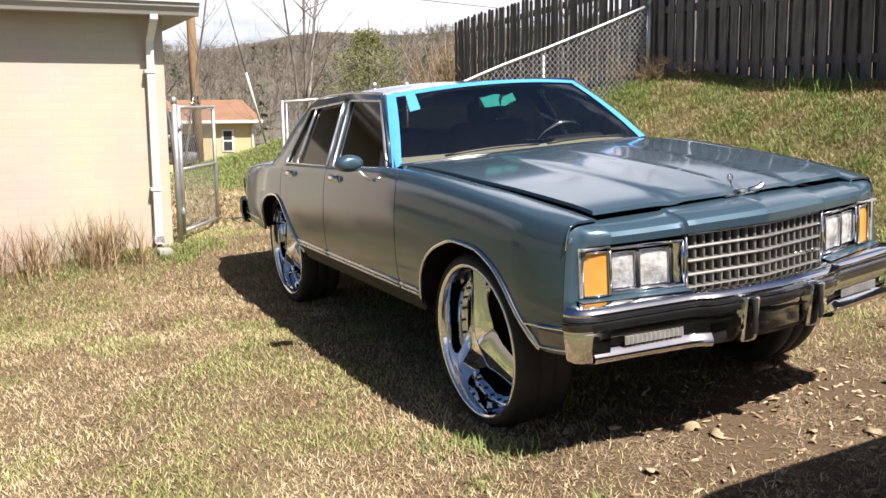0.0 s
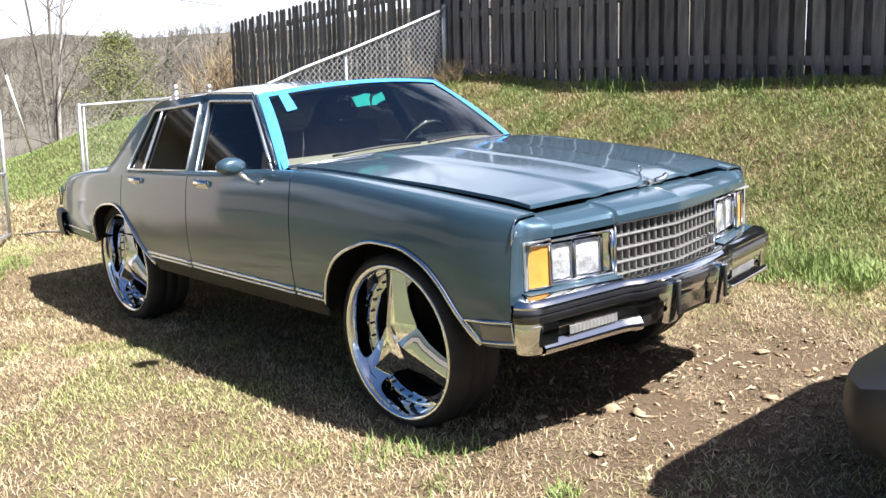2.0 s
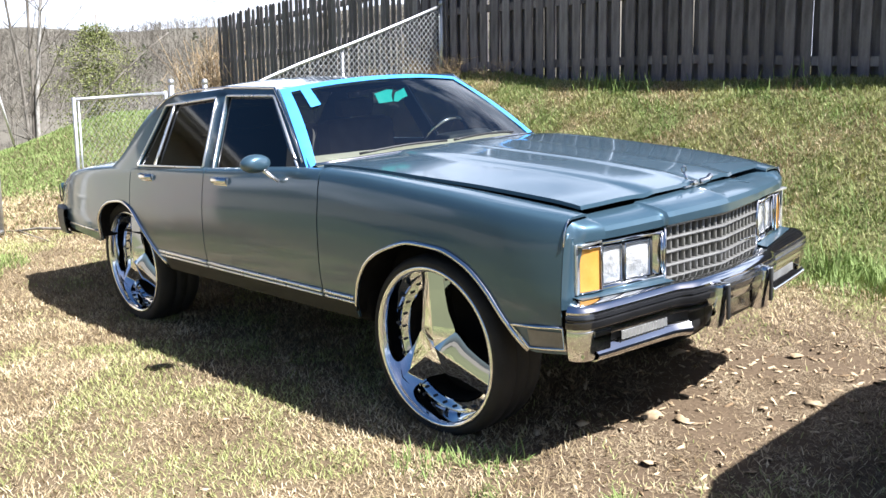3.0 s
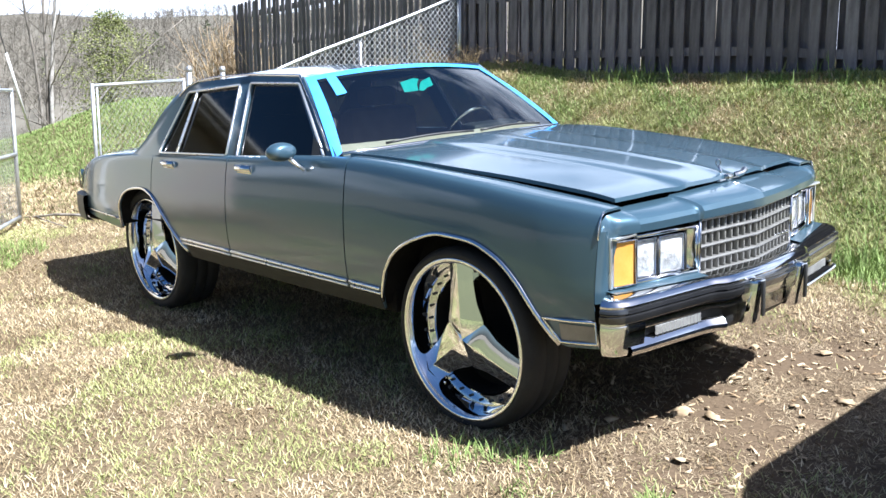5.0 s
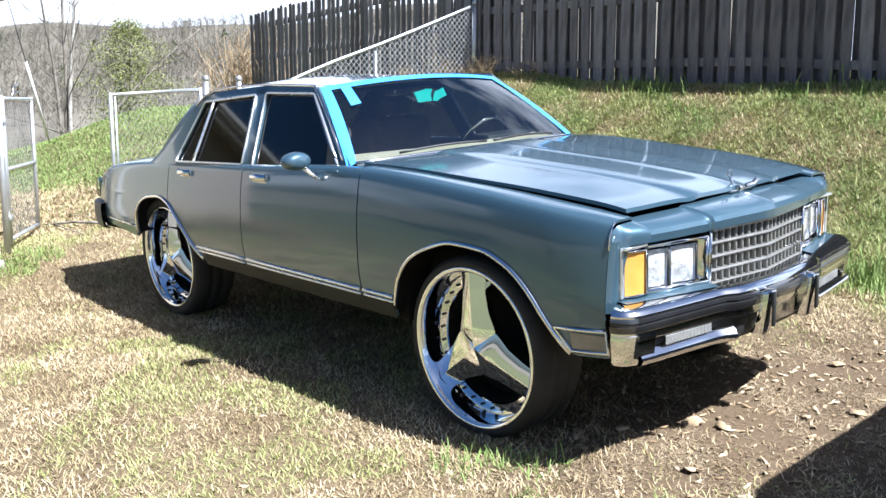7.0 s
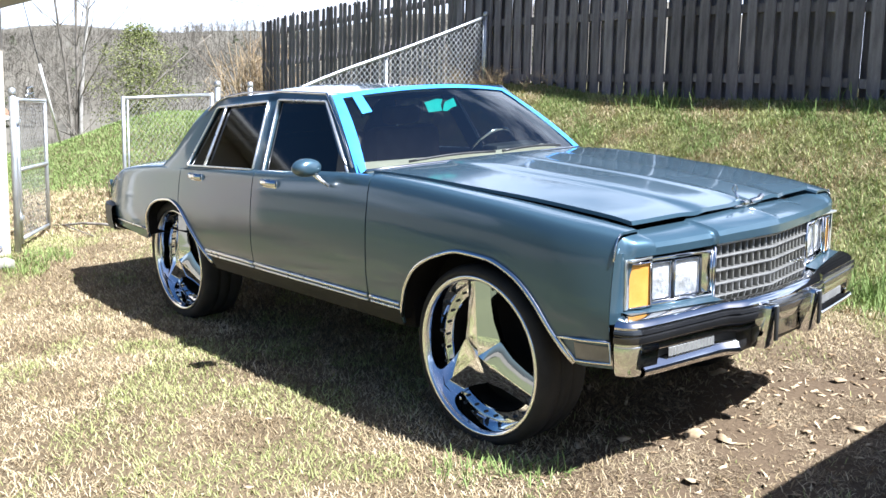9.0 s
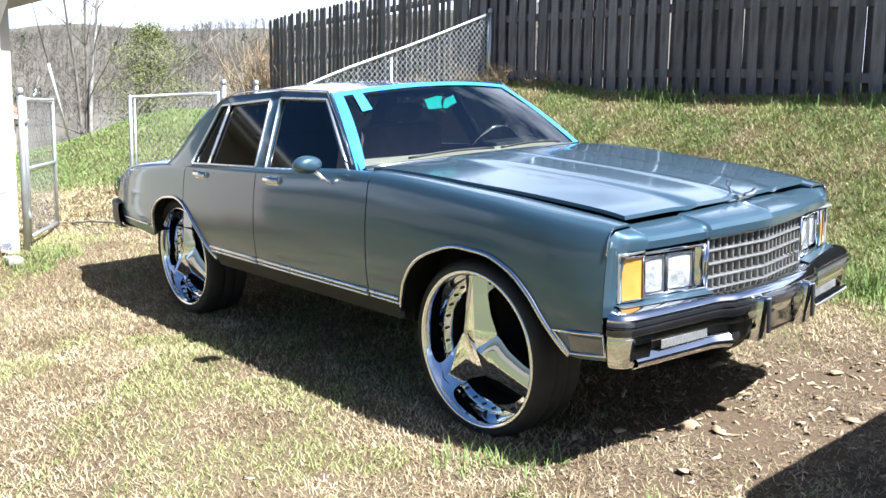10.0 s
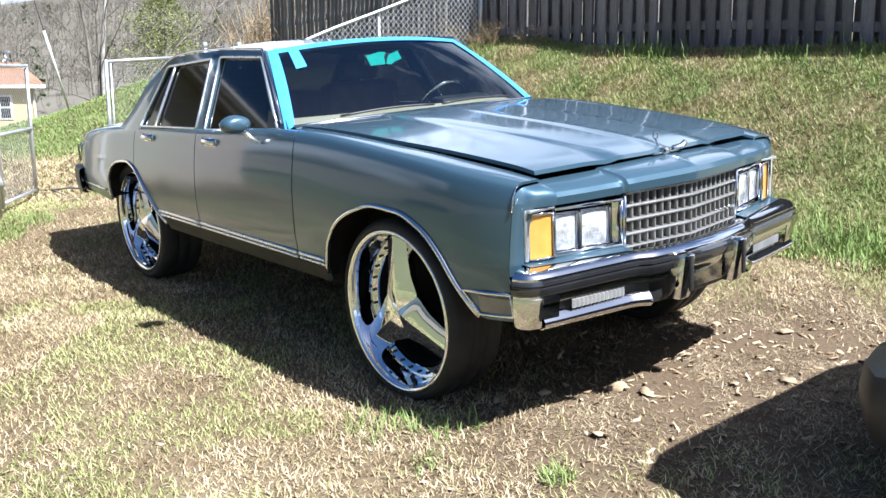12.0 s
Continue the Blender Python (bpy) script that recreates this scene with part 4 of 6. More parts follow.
rear_seat = join(block((-1.30, -0.70, 0.60), (-0.85, 0.70, 0.82), 0.05), block((-1.48, -0.68, 0.78), (-1.30, 0.68, 1.20), 0.06))
part("rear_seat", tidy(mesh_of("rear_seat", *rear_seat)), SEAT, car, "dark rear bench seat")
floor_box = grid(lambda u, v: (-1.6 + 2.2 * u, -0.85 + 1.7 * v, 0.61), (0, 1), (0, 1))
part("cabin_floor", mesh_of("cabin_floor", *floor_box), DARK_VOID, car, auto=0)
for s, _ in SIDES:
    card = grid(lambda u, v: (-1.25 + 1.95 * u, s * 0.80, 0.62 + 0.44 * v), (0, 1), (0, 1))
    part("door_card", mesh_of("door_card", *card), SEAT, car, auto=0)
headliner = grid(lambda u, v: roof_fn(u * 0.97, 0.02 + 0.96 * v) - Vector((0, 0, 0.035)), lin(-1, 1, 9), lin(0, 1, 7))
part("headliner", mesh_of("headliner", *headliner), SEAT, car, auto=0)
m_at = shield(0.005, 0.83, -0.07)
mir = part("rear_view_mirror", tidy(mesh_of("rear_view_mirror", *block(m_at - Vector((0.012, 0.12, 0.03)), m_at + Vector((0.012, 0.12, 0.03)), 0.008))), BLACK_PLASTIC, car, "inside mirror")


def rag(pts_, dx):
    """A torn piece of film hanging at the mirror."""
    a = [(m_at.x + 0.020 + dx, m_at.y + y, m_at.z + z) for y, z in pts_]
    b = [(x - 0.003, y, z) for x, y, z in a]
    n = len(a)
    return a + b, [tuple(range(n)), tuple(range(2 * n - 1, n - 1, -1))] + [(i, (i + 1) % n, n + (i + 1) % n, n + i) for i in range(n)]


part("torn_film", mesh_of("torn_film", *rag(((-0.115, 0.022), (-0.02, 0.040), (0.022, 0.036), (0.010, 0.005), (0.018, -0.030), (-0.085, -0.034)), 0.0), smooth=False), TEAL_FILM, mir, "torn teal film", auto=0)
part("torn_film", mesh_of("torn_film", *rag(((0.040, 0.020), (0.105, 0.040), (0.130, -0.006), (0.085, -0.018), (0.055, -0.034), (0.022, -0.030), (0.028, 0.0)), 0.004), smooth=False), TEAL_FILM, mir, "torn teal film", auto=0)


# ---- wheels
def build_wheel(x, y, s, turn, k_=1.0):
    """k_ scales the rim inside a tyre of fixed outer size."""

    def ring(profile, n):
        return lathe([(r * k_, a) for r, a in profile], n)

    w = new("wheel")
    w.parent = car
    w.matrix_local = pose(x, y, 0.408) @ (Matrix.Identity(4) if s < 0 else pose(0, 0, 0, 0, 0, 180)) @ pose(0, 0, 0, 0, turn, 0)
    tagged(w, "oversized chrome three-spoke wheel with a low-profile tyre")
    # outward is -y in the wheel's own frame; the rim's face lies at y = 0
    tyre = [(0.350 * k_, 0.004), (0.366 * k_ ** 0.5, -0.006), (0.384, -0.004), (0.398, 0.010), (0.4055, 0.028), (0.408, 0.05), (0.408, 0.095), (0.402, 0.099), (0.402, 0.107), (0.408, 0.111), (0.408, 0.17), (0.402, 0.174), (0.402, 0.182),
            (0.408, 0.186), (0.408, 0.235), (0.400, 0.262), (0.384, 0.276), (0.345, 0.270)]
    part("tyre", mesh_of("tyre", *lathe(tyre, 72)), RUBBER, w, "thin black low-profile tyre", auto=0)
    lip = [(0.350, 0.012), (0.3555, 0.003), (0.3545, -0.004), (0.349, -0.006), (0.338, -0.003), (0.332, 0.006), (0.331, 0.022)]
    part("rim_lip", mesh_of("rim_lip", *ring(lip, 96)), RIM_CHROME, w, "polished rim lip", auto=0)
    barrel = [(0.332, 0.010), (0.3295, 0.016), (0.326, 0.050), (0.322, 0.080), (0.318, 0.107), (0.314, 0.112)]
    part("dish", mesh_of("dish", *ring(barrel, 96)), RIM_CHROME, w, "deep polished dish", auto=0)
    # near-black colour carries the shade deep inside the wheel
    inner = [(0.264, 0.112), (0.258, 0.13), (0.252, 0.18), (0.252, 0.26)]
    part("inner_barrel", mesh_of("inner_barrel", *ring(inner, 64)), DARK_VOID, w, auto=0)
    ringp = [(0.318, 0.112), (0.315, 0.106), (0.272, 0.108), (0.264, 0.122)]
    part("rivet_ring", mesh_of("rivet_ring", *ring(ringp, 64)), RIM_CHROME, w, auto=30)
    for k in range(30):
        t = 2 * math.pi * k / 30
        v, f = tube([(0.294 * k_ * math.cos(t), 0.112, 0.294 * k_ * math.sin(t)), (0.294 * k_ * math.cos(t), 0.096, 0.294 * k_ * math.sin(t))], 0.0065, 6)
        part("rivet", mesh_of("rivet", v, f), BLACK_PLASTIC, w, auto=0)
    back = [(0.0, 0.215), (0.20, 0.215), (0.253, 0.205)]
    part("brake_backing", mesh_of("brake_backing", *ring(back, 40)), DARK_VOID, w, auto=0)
    # three wide blades with a ridge, flaring into the rim
    for k in range(3):
        t0 = 2 * math.pi * k / 3 + math.pi / 2
        c, q = math.cos(t0), math.sin(t0)
        rows = ((0.0, 0.100, 0.010), (0.02, 0.1, 0.0105), (0.04, 0.104, 0.011), (0.0612, 0.106, 0.0125), (0.075, 0.105, 0.0135), (0.095, 0.099, 0.016), (0.12, 0.090, 0.019), (0.15, 0.081, 0.022), (0.19, 0.075, 0.027), (0.23, 0.071, 0.031), (0.28, 0.068, 0.037), (0.305, 0.068, 0.040), (0.322, 0.072, 0.042))
        vs = []
        for r, hw, d in rows:
            hw = min(hw, 1.732 * r)
            fall = 0.32 * hw + 0.001
            for o, dd in ((-1.0, 0.060), (-1.0, fall), (-0.04, 0.0005), (0.0, 0.0), (0.04, 0.0005), (1.0, fall), (1.0, 0.060)):
                lx, lz = r * k_, o * hw * k_
                vs.append((lx * c - lz * q, d + dd, lx * q + lz * c))
        m = 7
        fs = [(i * m + j, i * m + j + 1, (i + 1) * m + j + 1, (i + 1) * m + j) for i in range(len(rows) - 1) for j in range(m - 1)]
        part("spoke", tidy(mesh_of("spoke", vs, fs)), RIM_CHROME, w, "wide polished spoke", auto=25)
    return w


build_wheel(1.483, -0.900, -1, -8, 1.022)
build_wheel(-1.473, -0.862, -1, -4, 0.965)
build_wheel(1.483, 0.900, 1, 20, 1.022)
build_wheel(-1.473, 0.862, 1, 50, 0.965)

# ---------------------------------------------------------------- house
BRICK = bpy.data.materials.new("cream_painted_brick")
BRICK.use_nodes = True
_nt = BRICK.node_tree
_b = _nt.nodes["Principled BSDF"]
_tc, _br, _no, _mx, _bp, _mp = (_nt.nodes.new("ShaderNode" + k) for k in ("TexCoord", "TexBrick", "TexNoise", "Mix", "Bump", "Mapping"))
_sp, _sm, _cb = (_nt.nodes.new("ShaderNode" + k) for k in ("SeparateXYZ", "Math", "CombineXYZ"))
_br.inputs["Scale"].default_value = 1.0
_br.inputs["Brick Width"].default_value, _br.inputs["Row Height"].default_value, _br.inputs["Mortar Size"].default_value = 0.215, 0.075, 0.005
_br.inputs["Mortar Smooth"].default_value = 0.4
_br.inputs["Color1"].default_value, _br.inputs["Color2"].default_value = (0.55, 0.478, 0.385, 1), (0.575, 0.50, 0.405, 1)
_br.inputs["Mortar"].default_value = (0.53, 0.46, 0.37, 1)
_no.inputs["Scale"].default_value, _no.inputs["Detail"].default_value = 1.3, 6
_mx.data_type, _mx.blend_type = "RGBA", "MULTIPLY"
_mx.inputs["Factor"].default_value = 0.32
_bp.inputs["Distance"].default_value, _bp.inputs["Strength"].default_value = 0.0015, 0.2
_b.inputs["Roughness"].default_value = 0.75
_nt.links.new(_tc.outputs["Object"], _sp.inputs[0])
_nt.links.new(_sp.outputs["X"], _sm.inputs[0])
_nt.links.new(_sp.outputs["Y"], _sm.inputs[1])
_nt.links.new(_sm.outputs[0], _cb.inputs["X"])
_nt.links.new(_sp.outputs["Z"], _cb.inputs["Y"])
_nt.links.new(_cb.outputs[0], _mp.inputs["Vector"])
_nt.links.new(_mp.outputs["Vector"], _br.inputs["Vector"])
_nt.links.new(_tc.outputs["Object"], _no.inputs["Vector"])
_nt.links.new(_br.outputs["Color"], _mx.inputs["A"])
_nt.links.new(_no.outputs["Color"], _mx.inputs["B"])
_nt.links.new(_mx.outputs["Result"], _b.inputs["Base Color"])
_nt.links.new(_br.outputs["Fac"], _bp.inputs["Height"])
_bp.invert = True
_nt.links.new(_bp.outputs["Normal"], _b.inputs["Normal"])
SHINGLE = material("grey_shingles", ((0.10, 0.095, 0.09), (0.17, 0.16, 0.15)), 3, 60, 0.9, 0, 0.003)
SOFFIT = material("grey_soffit", ((0.306, 0.289, 0.264), (0.374, 0.357, 0.323)), 3, 40, 0.7)

house = thing("house", pose(-3.60, -1.31, 0), "cream painted brick house with a white downspout at its corner", "house")
part("wall", tidy(mesh_of("wall", *block((-7.0, -1.64, -0.9), (0.0, 0.0, 2.29)))), BRICK, house, "cream painted brick wall")
part("soffit", tidy(mesh_of("soffit", *block((-7.2, -1.86, 2.25), (0.20, 0.27, 2.31)))), SOFFIT, house)
gut = [(0.20, 2.37), (0.21, 2.25), (0.235, 2.235), (0.285, 2.24), (0.30, 2.28), (0.325, 2.31), (0.33, 2.365), (0.315, 2.365), (0.305, 2.32), (0.225, 2.26), (0.215, 2.37)]
gv = [(x, y, z) for y in (-1.86, 0.27) for x, z in gut]
n_ = len(gut)
part("gutter", tidy(mesh_of("gutter", gv, [(i, (i + 1) % n_, n_ + (i + 1) % n_, n_ + i) for i in range(n_)] + [tuple(range(n_)), tuple(range(2 * n_ - 1, n_ - 1, -1))], False)), SOFFIT, house, "grey-beige metal gutter")
roof_v = [(0.30, -1.88, 2.385), (0.30, 0.29, 2.385), (-7.3, 0.29, 2.385), (-7.3, -1.88, 2.385), (-6.0, -0.80, 2.86), (-1.0, -0.80, 2.86)]
part("roof", mesh_of("roof", roof_v, [(0, 1, 5), (1, 2, 4, 5), (2, 3, 4), (3, 0, 5, 4), (0, 3, 2, 1)], False), SHINGLE, house, "low grey shingle roof")
part("drip_edge", tidy(mesh_of("drip_edge", *block((0.332, -1.88, 2.345), (0.345, 0.29, 2.38), 0.003))), WHITE_TRIM, house, "white metal drip edge")


def spout(path, w=0.032, d=0.026):
    vs, fs = [], []
    for x, y, z in path:
        vs += [(x - d, y - w, z), (x + d, y - w, z), (x + d, y + w, z), (x - d, y + w, z)]
    for i in range(len(path) - 1):
        for k in range(4):
            a, b = i * 4 + k, i * 4 + (k + 1) % 4
            fs.append((a, b, b + 4, a + 4))
    return vs, fs + [(0, 1, 2, 3), tuple(len(vs) - 4 + k for k in (3, 2, 1, 0))]


part("downspout", mesh_of("downspout", *spout([(0.26, -0.115, 2.36), (0.26, -0.115, 2.20), (0.06, -0.128, 2.02), (0.055, -0.13, 1.87), (0.055, -0.135, 0.28)]), smooth=False), WHITE_TRIM, house, "white metal downspout", auto=0)
for z in (1.75, 0.7):
    part("spout_strap", tidy(mesh_of("spout_strap", *block((0.0, -0.185, z), (0.09, -0.085, z + 0.03), 0.003))), WHITE_TRIM, house)
part("spout_foot", mesh_of("spout_foot", *spout([(0.055, -0.135, 0.29), (0.07, -0.135, 0.245), (0.12, -0.135, 0.225)], 0.042, 0.032), smooth=False), DULL_CHROME, house, auto=0)
stone = thing("splash_block", pose(-3.42, -1.43, float(height(-3.42, -1.43))), "small weathered concrete splash block under the downspout", "block")
CONCRETE = material("weathered_concrete", ((0.22, 0.20, 0.17), (0.40, 0.37, 0.32)), 7, 70, 0.9, 0, 0.003)
part("slab", tidy(mesh_of("slab", *block((-0.08, -0.06, -0.03), (0.12, 0.06, 0.04), 0.015))), CONCRETE, stone)


# ---------------------------------------------------------------- chain-link gates and fence
def chain_link(width, z0, z1, pitch=0.062, r=0.0028, lean=0.0):
    """Diamond mesh as real wires in the plane of x and z; z0 and z1 give its edges along x."""
    vs, fs = [], []
    wires = []
    h = max(z1(0) - z0(0), z1(width) - z0(width)) + abs(z1(width) - z1(0))
    for sgn in (1, -1):
        k = -int(h / pitch) - 60
        while k * pitch < width + h + 3:
            pts_ = []
            x0 = k * pitch
            for i in range(61):
                z = min(z0(0), z0(width)) + (max(z1(0), z1(width)) - min(z0(0), z0(width))) * i / 60
                x = x0 + sgn * (z - min(z0(0), z0(width))) * 0.9
                if 0 <= x <= width and z0(x) <= z <= z1(x):
                    pts_.append((x, z))
            if len(pts_) > 1:
                wires.append((pts_[0], pts_[-1], sgn))
            k += 1
    for (xa, za), (xb, zb), sgn in wires:
        v, f = tube([(xa, sgn * r, za), (xb, sgn * r, zb)], r, 3, caps=False)
        o = len(vs)
        vs += v
        fs += [tuple(i + o for i in q) for q in f]
    return vs, fs


def gate(name, origin, yaw_deg, width, h, label, mid=True, drop=0.0):
    g = thing(name, pose(*origin, 0, 0, yaw_deg), label, "gate", "chain-link gates")
    part("gate_post", mesh_of("gate_post", *tube([(0, 0, -0.02), (0, 0, h)], 0.021, 10)), GALV, g, auto=0)
    part("gate_post", mesh_of("gate_post", *tube([(width, 0, drop - 0.02), (width, 0, h + drop)], 0.019, 10)), GALV, g, auto=0)
    rails = [(0.02, 0.0), (h - 0.02, 0.0)] + ([(h * 0.5, 0.0)] if mid else [])
    for z, _ in rails:
        part("gate_rail", mesh_of("gate_rail", *tube([(0, 0, z), (width, 0, z + drop)], 0.017, 10)), GALV, g, auto=0)
    part("wire_mesh", mesh_of("wire_mesh", *chain_link(width, lambda x: 0.02 + drop * x / width, lambda x: h - 0.02 + drop * x / width, 0.062, 0.0017)), WIRE, g, "galvanised diamond wire mesh", auto=0)
    if mid:
        hook = join(tube([(width * 0.42, 0, h + 0.0), (width * 0.46, 0.02, h + 0.09), (width * 0.52, -0.01, h + 0.10), (width * 0.55, 0.0, h + 0.02)], 0.012, 6),
                    tube([(width * 0.36, 0.01, h + 0.02), (width * 0.50, -0.02, h + 0.05), (width * 0.64, 0.01, h + 0.01)], 0.009, 6))
        part("latch", mesh_of("latch", *hook), DULL_CHROME, g, "bent steel gate latch", auto=0)
    if not mid:
        part("stretcher_bar", mesh_of("stretcher_bar", *tube([(width - 0.055, 0.0, drop), (width - 0.055, 0.0, h + drop - 0.02)], 0.010, 8)), GALV, g, auto=0)
    for z in (0.2, h - 0.2):
        part("hinge", tidy(mesh_of("hinge", *block((-0.05, -0.028, z - 0.02), (0.03, 0.028, z + 0.02), 0.006))), GALV, g)
    return g


gate("chain_link_gate", (-3.79, -1.165, 0.270), math.degrees(math.atan2(0.51, -0.85)), 1.02, 1.20, "narrow galvanised chain-link gate swung open beside the house", True, 0.01)
gate("chain_link_gate", (-4.97, 1.24, 0.33), math.degrees(math.atan2(-1.155, 0.37)), 1.21, 1.28, "wide galvanised chain-link gate leaf standing ajar", False, -0.08)


def post(x, y, z1, r=0.03, label="galvanised chain-link fence post with a domed cap"):
    z0 = float(height(x, y)) - 0.05
    p = thing("fence_post", pose(x, y, z0), label, "post", "chain-link posts")
    part("pole", mesh_of("pole", *tube([(0, 0, 0), (0, 0, z1 - z0 - 0.03)], r, 12)), GALV, p, auto=0)
    part("cap", mesh_of("cap", *tube([(0, 0, z1 - z0 - 0.04), (0, 0, z1 - z0 - 0.01), (0, 0, z1 - z0 + 0.012), (0, 0, z1 - z0 + 0.022)], (r * 1.12, r * 1.14, r * 0.95, r * 0.4), 12)), GALV, p, auto=0)
    return p


post(-3.70, -1.222, 1.525, 0.026)
post(-5.02, 1.335, 1.72)
post(-5.05, 1.76, 1.73)
post(-4.70, 5.10, 2.79, 0.030)
fence2 = thing("chain_link_fence", pose(-5.10, 1.80, 0, 0, 0, math.degrees(math.atan2(3.30, 0.40))), "sagging chain-link fence climbing the bank to the wooden fence", "fence")
top_line = smooth_line((0.0, 0.40, 1.12, 1.81, 2.65, 3.33), (1.50, 1.625, 1.915, 2.161, 2.478, 2.746))
part("top_rail", mesh_of("top_rail", *tube([(x, 0, top_line(x)) for x in lin(0, 3.33, 12)], 0.021, 10)), GALV, fence2, "bent galvanised top rail", auto=0)
part("line_post", mesh_of("line_post", *tube([(1.81, 0.03, 0.55), (1.81, 0.03, 2.155)], 0.020, 10)), GALV, fence2, auto=0)
part("tension_bar", mesh_of("tension_bar", *tube([(3.29, 0, 1.5), (3.29, 0, 2.73)], 0.006, 6)), GALV, fence2, auto=0)
part("wire_mesh", mesh_of("wire_mesh", *chain_link(3.31, lambda x: top_line(x) - 1.15, lambda x: top_line(x) - 0.005, 0.074, 0.0044)), GALV, fence2, "galvanised diamond wire mesh", auto=0)


# ---------------------------------------------------------------- wooden fence
def picket_mesh(name, w, h, t, cut):
    a = [(-w / 2, 0), (w / 2, 0), (w / 2, h - cut), (w / 2 - cut * 0.8, h), (-w / 2 + cut * 0.8, h), (-w / 2, h - cut)]
    v = [(x, 0, z) for x, z in a] + [(x, t, z) for x, z in a]
    return mesh_of(name, v, [tuple(range(6)), tuple(range(11, 5, -1))] + [(i, (i + 1) % 6, 6 + (i + 1) % 6, 6 + i) for i in range(6)], False)


rnd = random.Random(4)
base_right = smooth_line((-5.3, -4.5, -2.6, -1.0, 0.5, 1.1, 8.0), (1.745, 1.71, 1.66, 1.625, 1.525, 1.49, 1.29))
fence = thing("wooden_fence", pose(0, 5.2, 0), "tall weathered shadowbox fence on top of the bank", "fence")
shapes = [picket_mesh("picket", w, 1.805, 0.019, 0.035) for w in (0.104, 0.112, 0.118, 0.124)]
back_shapes = [picket_mesh("picket", w, 1.805, 0.019, 0.035) for w in (0.160, 0.168)]
for m_ in shapes + back_shapes:
    m_.materials.append(FENCE_WOOD)
x = -5.25
k = 0
while x < 5.0:
    for side, dx in ((0, 0.0), (1, 0.092)):
        ob = new("picket", rnd.choice(back_shapes if side else shapes))
        ob.parent = fence
        xx = x + dx + rnd.uniform(-0.012, 0.012)
        ob.matrix_local = pose(xx, -0.060 if side == 0 else 0.022, base_right(xx) + rnd.uniform(-0.02, 0.02), 0, rnd.uniform(-0.7, 0.7), rnd.uniform(-2, 2))
    x += 0.184
for dz in (0.24, 0.95, 1.62):
    seg = lin(-5.3, 5.0, 12)
    for a, b in zip(seg, seg[1:]):
        za, zb = base_right(a) + dz, base_right(b) + dz
        v = [(a, -0.039, za - 0.045), (b, -0.039, zb - 0.045), (b, 0.020, zb - 0.045), (a, 0.020, za - 0.045), (a, -0.039, za + 0.045), (b, -0.039, zb + 0.045), (b, 0.020, zb + 0.045), (a, 0.020, za + 0.045)]
        part("rail", mesh_of("rail", v, [(0, 1, 2, 3), (7, 6, 5, 4), (0, 4, 5, 1), (1, 5, 6, 2), (2, 6, 7, 3), (3, 7, 4, 0)], False), FENCE_WOOD, fence, auto=0)

narrow = [picket_mesh("picket", w, 1.85, 0.019, 0.03) for w in (0.086, 0.092, 0.096)]
for m_ in narrow:
    m_.materials.append(FENCE_WOOD)
side_fence = thing("wooden_fence", pose(-5.35, 5.95, 0, 0, 0, math.degrees(math.atan2(0.08, -6.4))), "dark wooden picket fence running back along the bank", "fence")
x = 0.0
while x < 6.45:
    ob = new("picket", rnd.choice(narrow))
    ob.parent = side_fence
    ob.matrix_local = pose(x + rnd.uniform(-0.012, 0.012), 0.06, 1.62 - 0.035 * x + rnd.uniform(-0.03, 0.03), 0, rnd.uniform(-0.9, 0.9), 0)
    x += 0.136
for dz in (0.25, 1.0, 1.6):
    v = [(a, b, 1.62 - 0.035 * a + dz + c) for a in (0, 6.5) for b in (-0.02, 0.055) for c in (-0.045, 0.045)]
    part("rail", mesh_of("rail", v, [(0, 1, 3, 2), (4, 6, 7, 5), (0, 4, 5, 1), (2, 3, 7, 6), (0, 2, 6, 4), (1, 5, 7, 3)], False), FENCE_WOOD, side_fence, auto=0)
corner = thing("fence_post", pose(-5.30, 5.55, 1.3), "dark wooden corner post of the fence", "post")
part("timber", tidy(mesh_of("timber", *block((-0.05, -0.05, 0), (0.05, 0.05, 2.35), 0.006))), FENCE_WOOD, corner)


